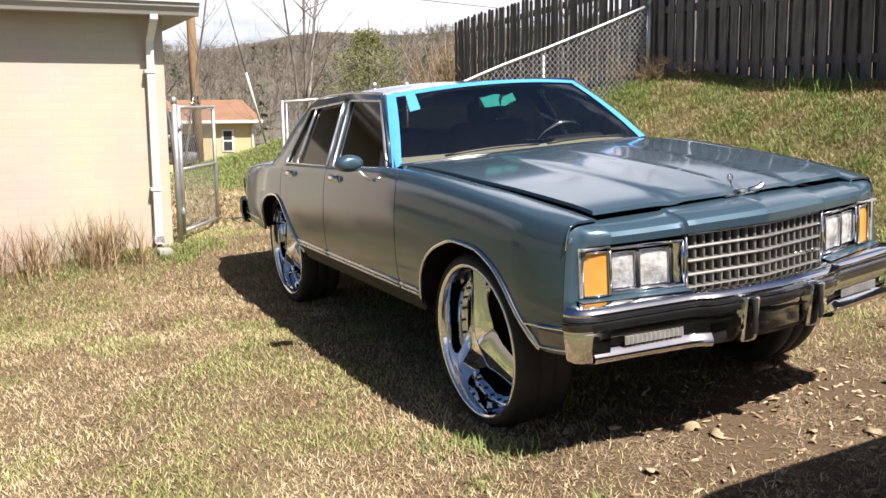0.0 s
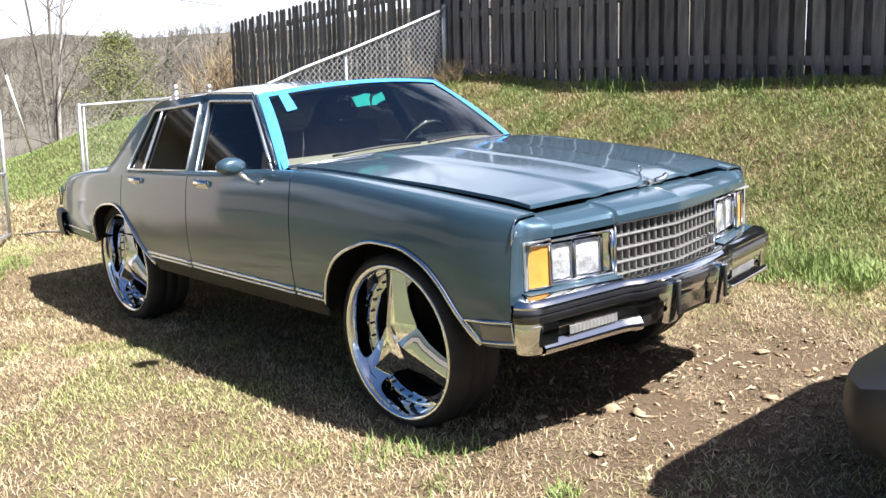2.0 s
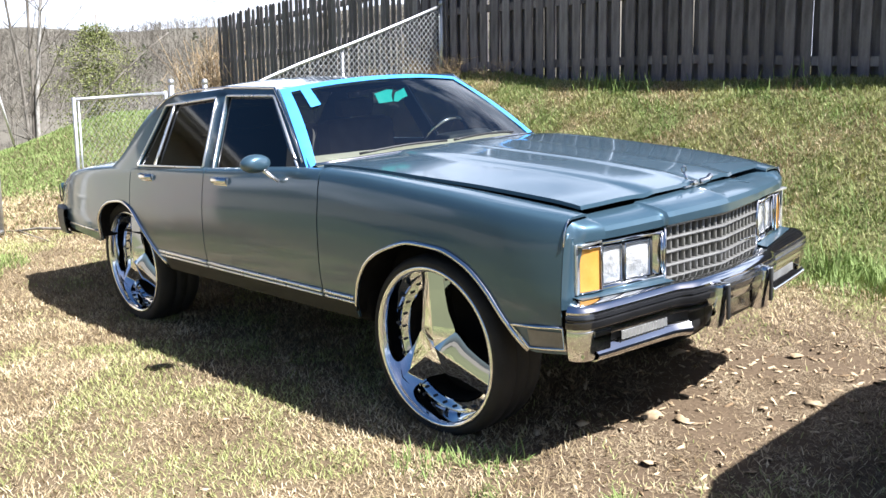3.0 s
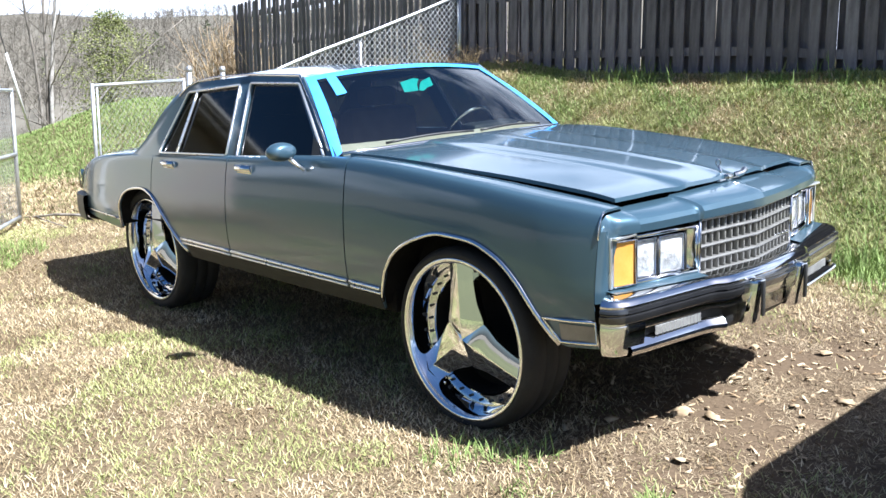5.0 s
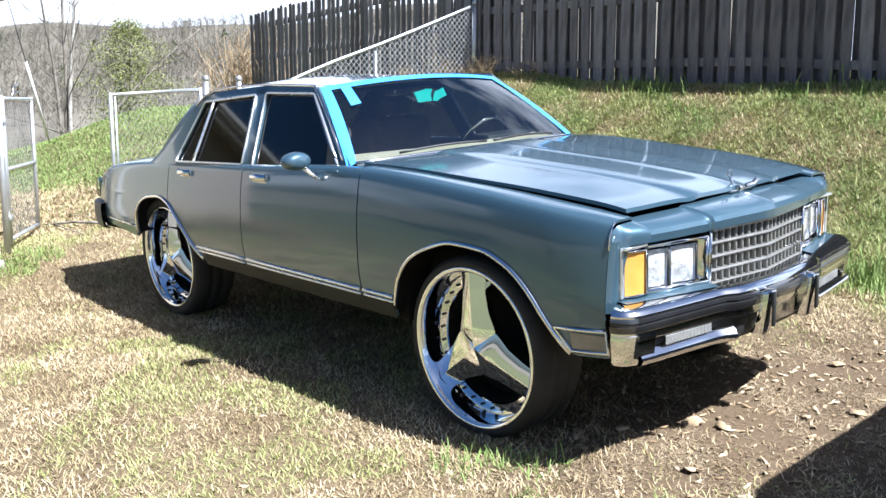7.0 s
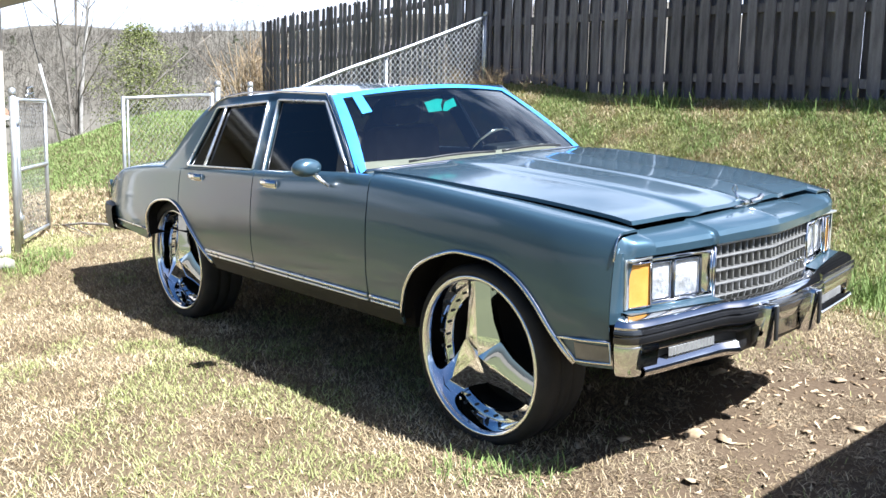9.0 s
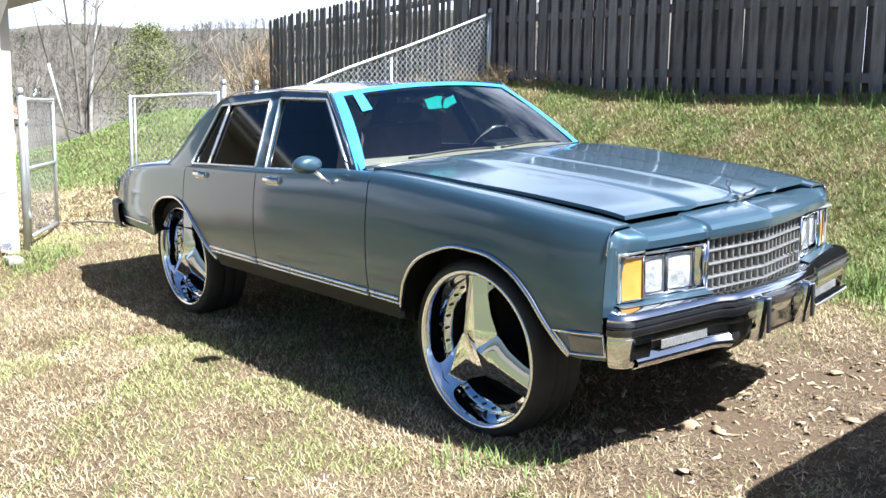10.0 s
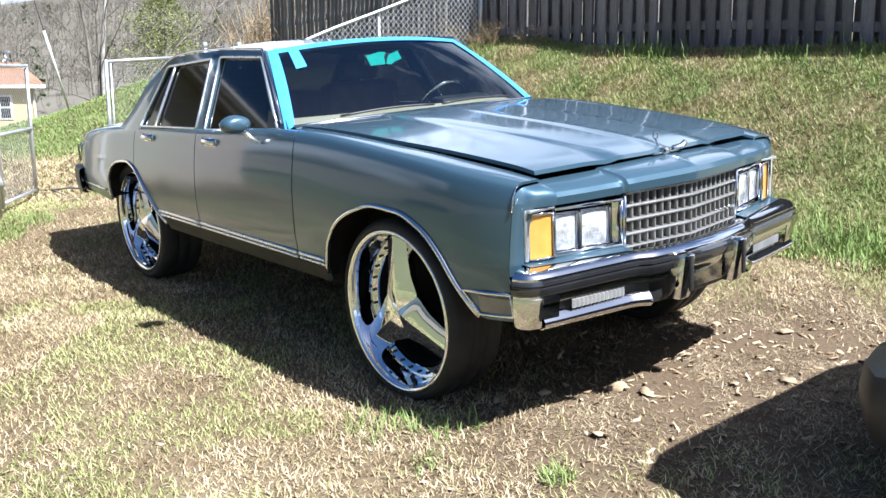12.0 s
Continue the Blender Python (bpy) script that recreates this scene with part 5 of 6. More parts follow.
# ---------------------------------------------------------------- grass, leaves and weeds
def blades(name, xs, ys, zs, length, width, tilt, mat, label, seed=1, curl=0.3):
    """Many narrow leaves, each a bent strip of two quads."""
    g = np.random.default_rng(seed)
    n = len(xs)
    yaw = g.uniform(0, 2 * np.pi, n)
    L = length * g.uniform(0.55, 1.35, n)
    W = width * g.uniform(0.6, 1.4, n)
    e1 = tilt[0] + (tilt[1] - tilt[0]) * g.random(n)
    e2 = e1 - curl * g.uniform(-0.5, 1.6, n)
    d = np.stack([np.cos(yaw), np.sin(yaw)], 1)
    s_ = np.stack([-np.sin(yaw), np.cos(yaw)], 1)
    p0 = np.stack([xs, ys, zs], 1)
    m1 = p0 + np.concatenate([d * (np.cos(e1) * L * 0.55)[:, None], (np.sin(e1) * L * 0.55)[:, None]], 1)
    m2 = m1 + np.concatenate([d * (np.cos(e2) * L * 0.45)[:, None], (np.sin(e2) * L * 0.45)[:, None]], 1)
    off = np.concatenate([s_ * (W / 2)[:, None], np.zeros((n, 1))], 1)
    V = np.stack([p0 - off * 0.8, p0 + off * 0.8, m1 + off, m1 - off, m2], 1).reshape(-1, 3)
    i = np.arange(n) * 5
    me = bpy.data.meshes.new(name)
    me.vertices.add(len(V))
    me.vertices.foreach_set("co", V.astype(np.float32).ravel())
    loops = np.stack([i, i + 1, i + 2, i + 3, i + 3, i + 2, i + 4], 1).ravel()
    me.loops.add(len(loops))
    me.loops.foreach_set("vertex_index", loops.astype(np.int32))
    me.polygons.add(2 * n)
    st = np.stack([np.arange(n) * 7, np.arange(n) * 7 + 4], 1).ravel()
    me.polygons.foreach_set("loop_start", st.astype(np.int32))
    me.update(calc_edges=True)
    me.materials.append(mat)
    return tagged(new(name, me), label, "grass", kind="stuff")


def patchy(x, y, f=1.0, seed=0.0):
    """A slow wandering value from 0 to 1 over the lawn."""
    v = (np.sin(1.9 * f * x + 2.3 * np.sin(1.1 * f * y + seed)) + np.sin(2.7 * f * y + 1.7 * np.sin(1.6 * f * x + 2 * seed)) + np.sin(4.3 * f * (x + y) + seed) * 0.6
         + np.sin(9.1 * f * x - 3 * seed) * np.sin(8.3 * f * y + seed) * 0.7)
    return np.clip(0.5 + v / 5.2, 0, 1)


STRAW = material("dry_grass", ((0.150, 0.104, 0.054), (0.385, 0.298, 0.168), (0.640, 0.530, 0.345)), 3, 30, 0.85, island=0.45, space="Object", spec=0.25)
GREEN = material("green_grass", ((0.130, 0.150, 0.040), (0.320, 0.335, 0.120), (0.500, 0.490, 0.240)), 2, 30, 0.75, island=0.45, space="Object", spec=0.25)
LUSH = material("lush_grass", ((0.115, 0.160, 0.040), (0.190, 0.260, 0.070), (0.270, 0.340, 0.115)), 2, 30, 0.7, island=0.32, space="Object", spec=0.3)
gen = np.random.default_rng(11)


def scatter(n, x0, x1, y0, y1):
    return gen.uniform(x0, x1, n), gen.uniform(y0, y1, n)


def bare(x, y):
    """How bare the worn ground ahead of the car is."""
    return np.exp(-(((x - 2.35) / 0.9) ** 2 + ((y - 0.35) / 1.25) ** 2) ** 1.6)


def keep(x, y, dens):
    m = gen.random(len(x)) < dens
    return x[m], y[m]


# the flat lawn round the car
x, y = scatter(520000, -4.6, 3.9, -3.2, 2.4)
near = (x - 4.6) ** 2 + (y + 3.5) ** 2 > 9.0
x, y = x[near], y[near]
x, y = keep(x, y, np.clip(1.0 - 1.02 * bare(x, y), 0.03, 1) * (0.55 + 0.45 * patchy(x, y, 1.3, 1.0)))
pg = 0.45 * patchy(x, y, 0.9, 2.2) + 0.55 * patchy(x, y, 2.9, 1.1)
isg = gen.random(len(x)) < np.clip((pg - 0.47) * 4.5, 0.04, 0.75) * (1 - 0.9 * bare(x, y))
blades("dry_lawn", x[~isg], y[~isg], height(x[~isg], y[~isg]) - 0.004, 0.040, 0.0034, (0.02, 0.95), STRAW, "dry straw-coloured winter lawn", 2)
blades("green_lawn", x[isg], y[isg], height(x[isg], y[isg]) - 0.004, 0.040, 0.0032, (0.2, 1.1), GREEN, "patches of thin green grass", 3)
# coarser unseen grass round the standpoint and past it, added to darken the car's reflections
x, y = scatter(120000, -4.0, 10.0, -9.0, 3.0)
out = ((x - 4.6) ** 2 + (y + 3.5) ** 2 < 9.3) | (x > 3.9) | (y < -3.2)
x, y = x[out & ((x > -3.9) | (y > -1.2))], y[out & ((x > -3.9) | (y > -1.2))]
blades("outer_lawn", x, y, height(x, y) - 0.004, 0.060, 0.0065, (0.05, 0.8), GREEN, "unseen lawn added round the standpoint for the car's reflections", 15)
# thin dead thatch lying on the bare soil, in clumps
DEAD = material("dead_thatch", ((0.120, 0.084, 0.052), (0.264, 0.200, 0.124), (0.448, 0.360, 0.240)), 3, 30, 0.9, island=0.55, spec=0.2)
x, y = scatter(150000, 0.9, 4.2, -1.6, 2.4)
x, y = keep(x, y, bare(x, y) * np.clip(3.4 * patchy(x, y, 2.4, 0.7) - 1.3, 0.05, 1))
blades("dead_thatch", x, y, height(x, y) + 0.001, 0.040, 0.0026, (0.0, 0.40), DEAD, "clumps of dead grass lying on bare soil", 14, 0.9)
# the bank below the fence
x, y = scatter(190000, -5.0, 2.6, 2.2, 5.12)
ratio = np.clip(0.68 + 2.4 * (0.5 * patchy(x, y, 1.0, 0.6) + 0.5 * patchy(x, y, 2.7, 2.6) - 0.49), 0.06, 0.97)
isg = gen.random(len(x)) < ratio
m = ~isg
blades("bank_straw", x[m], y[m], height(x[m], y[m]) - 0.004, 0.055, 0.0044, (0.0, 1.1), STRAW, "dry straw on the bank", 4)
deep_ = isg & (gen.random(len(x)) < np.clip(0.15 + 1.5 * (patchy(x, y, 2.1, 1.9) - 0.35), 0.08, 0.85))
pale_ = isg & ~deep_
blades("bank_grass", x[pale_], y[pale_], height(x[pale_], y[pale_]) - 0.004, 0.062, 0.0042, (0.2, 1.2), GREEN, "yellow-green grass on the bank", 5)
blades("bank_green_grass", x[deep_], y[deep_], height(x[deep_], y[deep_]) - 0.004, 0.058, 0.0044, (0.2, 1.2), LUSH, "fresh green grass in clumps on the bank", 16)
x, y = scatter(9000, 0.2, 2.2, 2.15, 2.95)
x, y = keep(x, y, np.exp(-((y - 2.5) / 0.25) ** 2) * (0.3 + 0.7 * patchy(x, y, 2.0, 0.3)))
blades("bank_foot_grass", x, y, height(x, y) - 0.004, 0.13, 0.006, (0.7, 1.4), LUSH, "lush green grass at the foot of the bank", 6)
x, y = scatter(1300, -4.6, 1.6, 4.75, 5.25)
x, y = keep(x, y, np.exp(-((x + 1.9) / 0.45) ** 2) * 0.9 + np.exp(-((x - 0.3) / 0.5) ** 2) * 0.35 + 0.004)
blades("fence_foot_grass", x, y, height(x, y), 0.17, 0.007, (0.8, 1.5), LUSH, "tall grass tufts along the fence foot", 7)
# beyond the gates
x, y = scatter(230000, -13.5, -4.4, -1.6, 6.0)
isg = gen.random(len(x)) < np.clip(S(0.4, 1.5, y + 0.35 * np.sin(1.3 * x) + 0.26 * np.clip(-x - 6.5, 0, 6)) * 0.82 + 0.1, 0, 0.92)
m = ~isg
blades("back_lawn_straw", x[m], y[m], height(x[m], y[m]), 0.06, 0.006, (0.1, 0.9), STRAW, "dry grass behind the gate", 8)
blades("back_lawn", x[isg], y[isg], height(x[isg], y[isg]), 0.058, 0.0052, (0.2, 1.2), LUSH, "fresh green grass on the slope behind the gate", 9)
x, y = scatter(30000, -22.0, -13.3, -1.6, 2.6)
blades("far_lawn", x, y, height(x, y), 0.09, 0.011, (0.2, 1.2), LUSH, "green grass falling away beyond the bank", 17)
# green tufts
x, y = [], []
for cx, cy, r_, n in ((1.72, -1.15, 0.18, 150), (1.95, -1.02, 0.14, 90), (2.55, -1.02, 0.06, 90), (2.15, -1.25, 0.10, 50), (-3.30, -1.32, 0.20, 420), (-3.55, -1.02, 0.2, 340), (-3.38, -1.75, 0.16, 260), (-3.30, -2.2, 0.22, 260), (-3.2, -2.65, 0.22, 260)):
    a, rr = gen.uniform(0, 2 * np.pi, n), r_ * np.sqrt(gen.random(n))
    x.append(cx + rr * np.cos(a))
    y.append(cy + rr * np.sin(a))
for _ in range(34):
    n, r_ = int(gen.integers(60, 190)), gen.uniform(0.07, 0.2)
    cx, cy = gen.uniform(-3.2, 2.4), gen.uniform(2.5, 4.9)
    a, rr = gen.uniform(0, 2 * np.pi, n), r_ * np.sqrt(gen.random(n))
    x.append(cx + 1.4 * rr * np.cos(a))
    y.append(cy + rr * np.sin(a))
x, y = np.concatenate(x), np.concatenate(y)
blades("grass_tufts", x, y, height(x, y), 0.068, 0.0042, (0.4, 1.4), LUSH, "bright green grass tufts", 10)
x, y = scatter(5200, -3.56, -2.90, -3.1, -1.6)
x, y = keep(x, y, np.clip(patchy(2 * x, 3.5 * y, 1.3, 0.9) * 2.2 - 0.7, 0.05, 1) * np.exp(-((x + 3.43) / 0.25) ** 2) * (0.25 + 0.75 * np.exp(-((y + 2.1) / 0.5) ** 2) + 0.4 * np.exp(-((y + 3.2) / 0.6) ** 2)))
blades("dry_weeds", x, y, height(x, y), 0.42, 0.0050, (0.75, 1.55), DRY_STEM, "tall dry brown weeds along the house wall", 11, 0.5)

LEAF = material("dead_leaf", ((0.180, 0.117, 0.063), (0.342, 0.252, 0.153), (0.558, 0.450, 0.297)), 9, 60, 0.8, island=0.6, per_object=0.0, spec=0.2)


def leaf_mesh(seed, r_=0.05):
    g = random.Random(seed)
    n = 14
    rim = []
    for i in range(n):
        t = 2 * math.pi * i / n
        q = r_ * (0.62 + 0.38 * abs(math.sin(2.5 * t)) + g.uniform(-0.12, 0.12))
        rim.append((q * math.cos(t), q * 0.72 * math.sin(t), 0.006 * math.sin(3 * t + seed) + 0.005 * g.random()))
    v = rim + [(0, 0, 0.012)] + [(a, b, c - 0.002) for a, b, c in rim] + [(0, 0, 0.010)]
    f = [(i, (i + 1) % n, n) for i in range(n)] + [(n + 1 + (i + 1) % n, n + 1 + i, 2 * n + 1) for i in range(n)] + [(i, n + 1 + i, n + 1 + (i + 1) % n, (i + 1) % n) for i in range(n)]
    return v, f


big_leaves = [tidy(mesh_of("leaf", *leaf_mesh(i, 0.055))) for i in range(5)]
for m_ in big_leaves:
    m_.materials.append(LEAF)
for i, (px_, py_, sc) in enumerate(((2.16, -0.235, 1.0), (2.43, -0.66, 0.85), (2.29, -0.20, 0.8), (1.98, -0.50, 0.7), (1.75, 0.62, 1.0), (1.86, 0.70, 0.9), (2.02, 0.55, 0.8), (2.25, 0.95, 0.9), (1.93, 0.83, 0.7), (2.62, 0.35, 0.9), (2.48, 0.15, 0.6), (2.12, 0.30, 0.7))):
    w_ = CAR @ Vector((px_, py_, 0))
    ob = new("dead_leaf", big_leaves[i % 5])
    ob.matrix_world = Matrix.Translation(on_ground(w_.x, w_.y, 0.012)) @ pose(0, 0, 0, rnd.uniform(-18, 18), rnd.uniform(-18, 18), rnd.uniform(0, 360)) @ Matrix.Scale(sc, 4)
    tagged(ob, "pale curled dead leaf lying on bare soil", "leaf", "dead leaves")
litter_v, litter_f = [], []
for i in range(380):
    x_, y_ = rnd.gauss(2.3, 0.75), rnd.gauss(0.35, 0.95)
    if rnd.random() < 0.3:
        x_, y_ = rnd.uniform(-2, 3.4), rnd.uniform(-2.6, 2.2)
    v, f = leaf_mesh(100 + i % 17, rnd.uniform(0.010, 0.026))
    M_ = Matrix.Translation(on_ground(x_, y_, 0.004)) @ pose(0, 0, 0, rnd.uniform(-25, 25), rnd.uniform(-25, 25), rnd.uniform(0, 360)) @ Matrix.Diagonal((1.4, 0.6, 0.5, 1))
    o = len(litter_v)
    litter_v += [tuple(M_ @ Vector(q)) for q in v]
    litter_f += [tuple(j + o for j in q) for q in f]
litter_rng = random.Random(77)
for i in range(300):
    x_, y_ = litter_rng.gauss(2.55, 0.45), litter_rng.gauss(0.45, 0.85)
    v, f = leaf_mesh(200 + i % 23, litter_rng.choice((0.009, 0.013, 0.018, 0.026)))
    M_ = Matrix.Translation(on_ground(x_, y_, 0.005)) @ pose(0, 0, 0, litter_rng.uniform(-30, 30), litter_rng.uniform(-30, 30), litter_rng.uniform(0, 360)) @ Matrix.Diagonal((1.3, litter_rng.uniform(0.45, 0.9), 0.5, 1))
    o = len(litter_v)
    litter_v += [tuple(M_ @ Vector(q)) for q in v]
    litter_f += [tuple(j + o for j in q) for q in f]
lit = part("leaf_litter", mesh_of("leaf_litter", litter_v, litter_f), LEAF, auto=0)
tagged(lit, "scattered small dead leaves and chips on the soil", "leaves", kind="stuff")


# ---------------------------------------------------------------- trees, brush and far hill
def sticks(items):
    """Thin tapered three-sided sticks from (a, b, ra, rb) as one mesh."""
    A = np.array([i[0] for i in items], float)
    B = np.array([i[1] for i in items], float)
    ra = np.array([i[2] for i in items], float)
    rb = np.array([i[3] for i in items], float)
    d = B - A
    d /= np.linalg.norm(d, axis=1)[:, None] + 1e-9
    ref = np.where(np.abs(d[:, 2:3]) > 0.9, np.array([[1.0, 0, 0]]), np.array([[0, 0, 1.0]]))
    u = np.cross(d, ref)
    u /= np.linalg.norm(u, axis=1)[:, None] + 1e-9
    w = np.cross(d, u)
    vs = []
    for P, r_ in ((A, ra), (B, rb)):
        for k_ in range(3):
            t = 2 * np.pi * k_ / 3
            vs.append(P + (u * np.cos(t) + w * np.sin(t)) * r_[:, None])
    V = np.stack(vs, 1).reshape(-1, 3)
    i = (np.arange(len(items)) * 6)[:, None]
    F = np.concatenate([i + np.array([[0, 1, 4, 3]]), i + np.array([[1, 2, 5, 4]]), i + np.array([[2, 0, 3, 5]])], 0)
    return V, F


def grow(g, base, way, length, r_, depth, out, spread=0.6, kids=(2, 4), shrink=0.62):
    """A limb in bent pieces, with side limbs."""
    p, d = Vector(base), Vector(way).normalized()
    n = 4 if depth > 1 else 3
    for i in range(n):
        d2 = (d + Vector((g.uniform(-1, 1), g.uniform(-1, 1), g.uniform(-0.3, 0.6))) * 0.16).normalized()
        q = p + d2 * (length / n)
        ra, rb = r_ * (1 - 0.65 * i / n), r_ * (1 - 0.65 * (i + 1) / n)
        out.append((p[:], q[:], ra, rb))
        if depth > 0 and i > 0:
            for _ in range(g.randint(*kids)):
                side = Vector((g.uniform(-1, 1), g.uniform(-1, 1), g.uniform(0.1, 0.9))).normalized()
                grow(g, q, (d2 + side * spread * 1.6).normalized(), length * shrink * g.uniform(0.6, 1.0), rb * 0.55, depth - 1, out, spread, kids, shrink)
        p, d = q, d2
    return out


def bare_tree(x, y, trunks, label, seed):
    g = random.Random(seed)
    t = thing("bare_tree", pose(x, y, float(height(x, y)) - 0.1), label, "tree")
    twigs = []
    for n_trunk, (off_x, off_y, lean_x, lean_y, h, r_) in enumerate(trunks):
        line_ = []
        p = Vector((off_x, off_y, 0))
        for i in range(9):
            line_.append(p.copy())
            p = p + Vector((lean_x * (0.6 + 0.12 * i) + g.uniform(-0.03, 0.03), lean_y * (0.6 + 0.12 * i) + g.uniform(-0.05, 0.05), h / 8))
        part("trunk", mesh_of("trunk", *tube(line_, [r_ * (1 - 0.075 * i) for i in range(9)], 8)), PALE_BARK if n_trunk == 2 else BARK, t, auto=0)
        for i in range(1, 9):
            for _ in range(4 if i > 3 else 2):
                side = Vector((g.uniform(-1, 1), g.uniform(-1, 1), g.uniform(0.35, 1.0)))
                grow(g, line_[i], side, h * g.uniform(0.12, 0.26), r_ * 0.30, 2, twigs, 0.6, (1, 3))
    me = mesh_of("branchwork", *sticks(twigs), smooth=False)
    part("branchwork", me, BARK, t, "bare branching limbs", auto=0)
    return t


bare_tree(-23.5, 6.62, ((0, -0.02, 0.0, -0.15, 9.0, 0.055), (0, 0.0, 0.0, 0.045, 10.5, 0.062), (0.1, 0.10, 0.02, 0.105, 10.0, 0.070), (0, 0.15, 0.05, 0.50, 4.6, 0.036)), "tall bare tree with three pale grey trunks", 5)
bare_tree(-17.0, 1.3, ((0, 0, 0.05, -0.10, 5.0, 0.035), (0, 0.2, 0.02, 0.12, 5.5, 0.035)), "slender bare tree behind the gate", 8)
bare_tree(-13.5, 9.8, ((0, 0, 0.0, 0.05, 6.0, 0.10), (0, 0.1, 0.1, 0.25, 6.5, 0.08)), "bare tree with thick limbs behind the fence", 12)

# a bush of fine yellow-green leaves
BUSH = material("spring_leaves", ((0.085, 0.102, 0.030), (0.170, 0.187, 0.064), (0.281, 0.289, 0.119)), 1.5, 20, 0.8, island=0.5, spec=0.2)
g5 = random.Random(21)
bush = thing("evergreen_tree", pose(-29.9, 11.5, 0.0), "yellow-green feathery evergreen in front of the woods", "tree")
part("trunk", mesh_of("trunk", *tube([(0, 0, 0), (0.05, 0, 1.6), (0.0, 0.1, 3.2), (0.05, 0.05, 5.2)], (0.12, 0.10, 0.07, 0.03), 8)), BARK, bush, auto=0)
lv, lf = [], []
for i in range(9000):
    h_ = 0.4 + 4.3 * g5.random() ** 0.85
    rad = (2.0 * (1 - (abs(h_ - 2.2) / 3.0) ** 2.2)) * (0.75 + 0.25 * math.sin(5 * h_ + 2)) * math.sqrt(g5.random()) * (0.8 + 0.6 * g5.random() ** 3)
    t = g5.uniform(0, 2 * math.pi)
    c = Vector((rad * math.cos(t), rad * math.sin(t) * 1.15, h_ + g5.uniform(-0.2, 0.2)))
    a = Vector((g5.uniform(-1, 1), g5.uniform(-1, 1), g5.uniform(-0.5, 1))).normalized() * 0.085
    b = Vector((g5.uniform(-1, 1), g5.uniform(-1, 1), g5.uniform(-1, 1))).normalized() * 0.035
    o = len(lv)
    lv += [tuple(c - b), tuple(c + b), tuple(c + a)]
    lf.append((o, o + 1, o + 2))
part("crown", mesh_of("crown", lv, lf, False), BUSH, bush, "feathery yellow-green crown", auto=0)


def brush_field(name, centres, height_range, n_stems, label, seed, mat=TWIG, spread=0.9):
    g = np.random.default_rng(seed)
    items = []
    for (cx, cy, cz) in centres:
        h = g.uniform(*height_range)
        for _ in range(n_stems):
            a = np.array([cx, cy, cz]) + np.append(g.normal(0, 0.10 * h, 2), 0)
            d = np.append(g.normal(0, 0.22 * spread, 2), 1.0)
            b = a + d * h * g.uniform(0.45, 0.85)
            r_ = 0.006 * h
            items.append((a, b, r_, r_ * 0.5))
            for _k in range(5):
                t = g.uniform(0.3, 1.0)
                p = a + (b - a) * t
                q = p + np.append(g.normal(0, 0.13 * h * spread, 2), abs(g.normal(0.14, 0.08)) * h)
                items.append((p, q, r_ * 0.5, r_ * 0.2))
    V, F = sticks(items)
    ob = part(name, mesh_of(name, V, F, False), mat, auto=0)
    return tagged(ob, label, "brush", kind="stuff")


g6 = np.random.default_rng(31)
cs = []
for _ in range(330):
    d_, a_ = g6.uniform(26, 62), radians(g6.uniform(50, 86))
    if 72.5 < math.degrees(a_) < 80.5 or (67.0 < math.degrees(a_) < 71.0 and d_ < 42):
        continue
    x_, y_ = 4.6 - d_ * math.sin(a_), -3.4 + d_ * math.cos(a_)
    if -24.5 < x_ < -17.5 and 0.5 < y_ < 4.5:
        continue
    cs.append((x_, y_, float(height(x_, y_)) - 0.1))
brush_field("thicket", cs, (0.9, 2.3), 9, "thicket of bare brown brush behind the yard", 33)
cs = [(-12.2 + g6.normal(0, 0.3), 6.12 + g6.normal(0, 0.22), 1.0) for _ in range(11)]
brush_field("fence_end_brush", cs, (1.6, 2.5), 14, "bare tan bush at the end of the fence", 34, DRY_STEM)
cs = [(-5.35 + g6.normal(0, 0.25), 5.2 + g6.normal(0, 0.25), float(height(-5.3, 5.2)) - 0.05) for _ in range(6)]
brush_field("corner_brush", cs, (0.5, 1.1), 5, "dry vines and brush caught at the fence corner", 35, DRY_STEM, 1.2)
cs = [(-4.6 + g6.normal(0, 0.45), 4.9 + g6.normal(0, 0.12), float(height(-4.6, 4.9))) for _ in range(26)]
brush_field("dead_grass_heap", cs, (0.15, 0.4), 10, "heap of dead grass against the fence", 36, DRY_STEM, 2.2)

# a dead branch on the grass behind the car, and a leaf heap beyond the bank
branch = thing("fallen_branch", pose(0, 0, 0), "thin dark dead branch lying on the grass behind the car", "branch")
main_ = [on_ground(x_, y_, dz_) for x_, y_, dz_ in ((-5.05, -0.50, 0.008), (-4.85, -0.43, 0.03), (-4.62, -0.33, 0.055), (-4.42, -0.20, 0.05), (-4.20, -0.02, 0.014))]
part("stem", mesh_of("stem", *tube(main_, (0.007, 0.010, 0.013, 0.015, 0.017), 7)), BARK, branch, auto=0)
part("twig", mesh_of("twig", *tube([main_[1], on_ground(-4.55, -0.48, 0.04), on_ground(-4.12, -0.42, 0.01)], (0.008, 0.006, 0.004), 6)), BARK, branch, auto=0)


def heap_pt(u, v):
    x_, y_ = -12.6 - 2.2 * v, 3.55 + 3.2 * u
    rise_ = 0.28 * math.sin(math.pi * v) ** 0.8 * min(1.0, 9.0 * u * (1 - u) + 0.05) * (1 + 0.12 * math.sin(17 * u) + 0.1 * math.sin(29 * u + 5 * v))
    return on_ground(x_, y_, rise_ - 0.03)


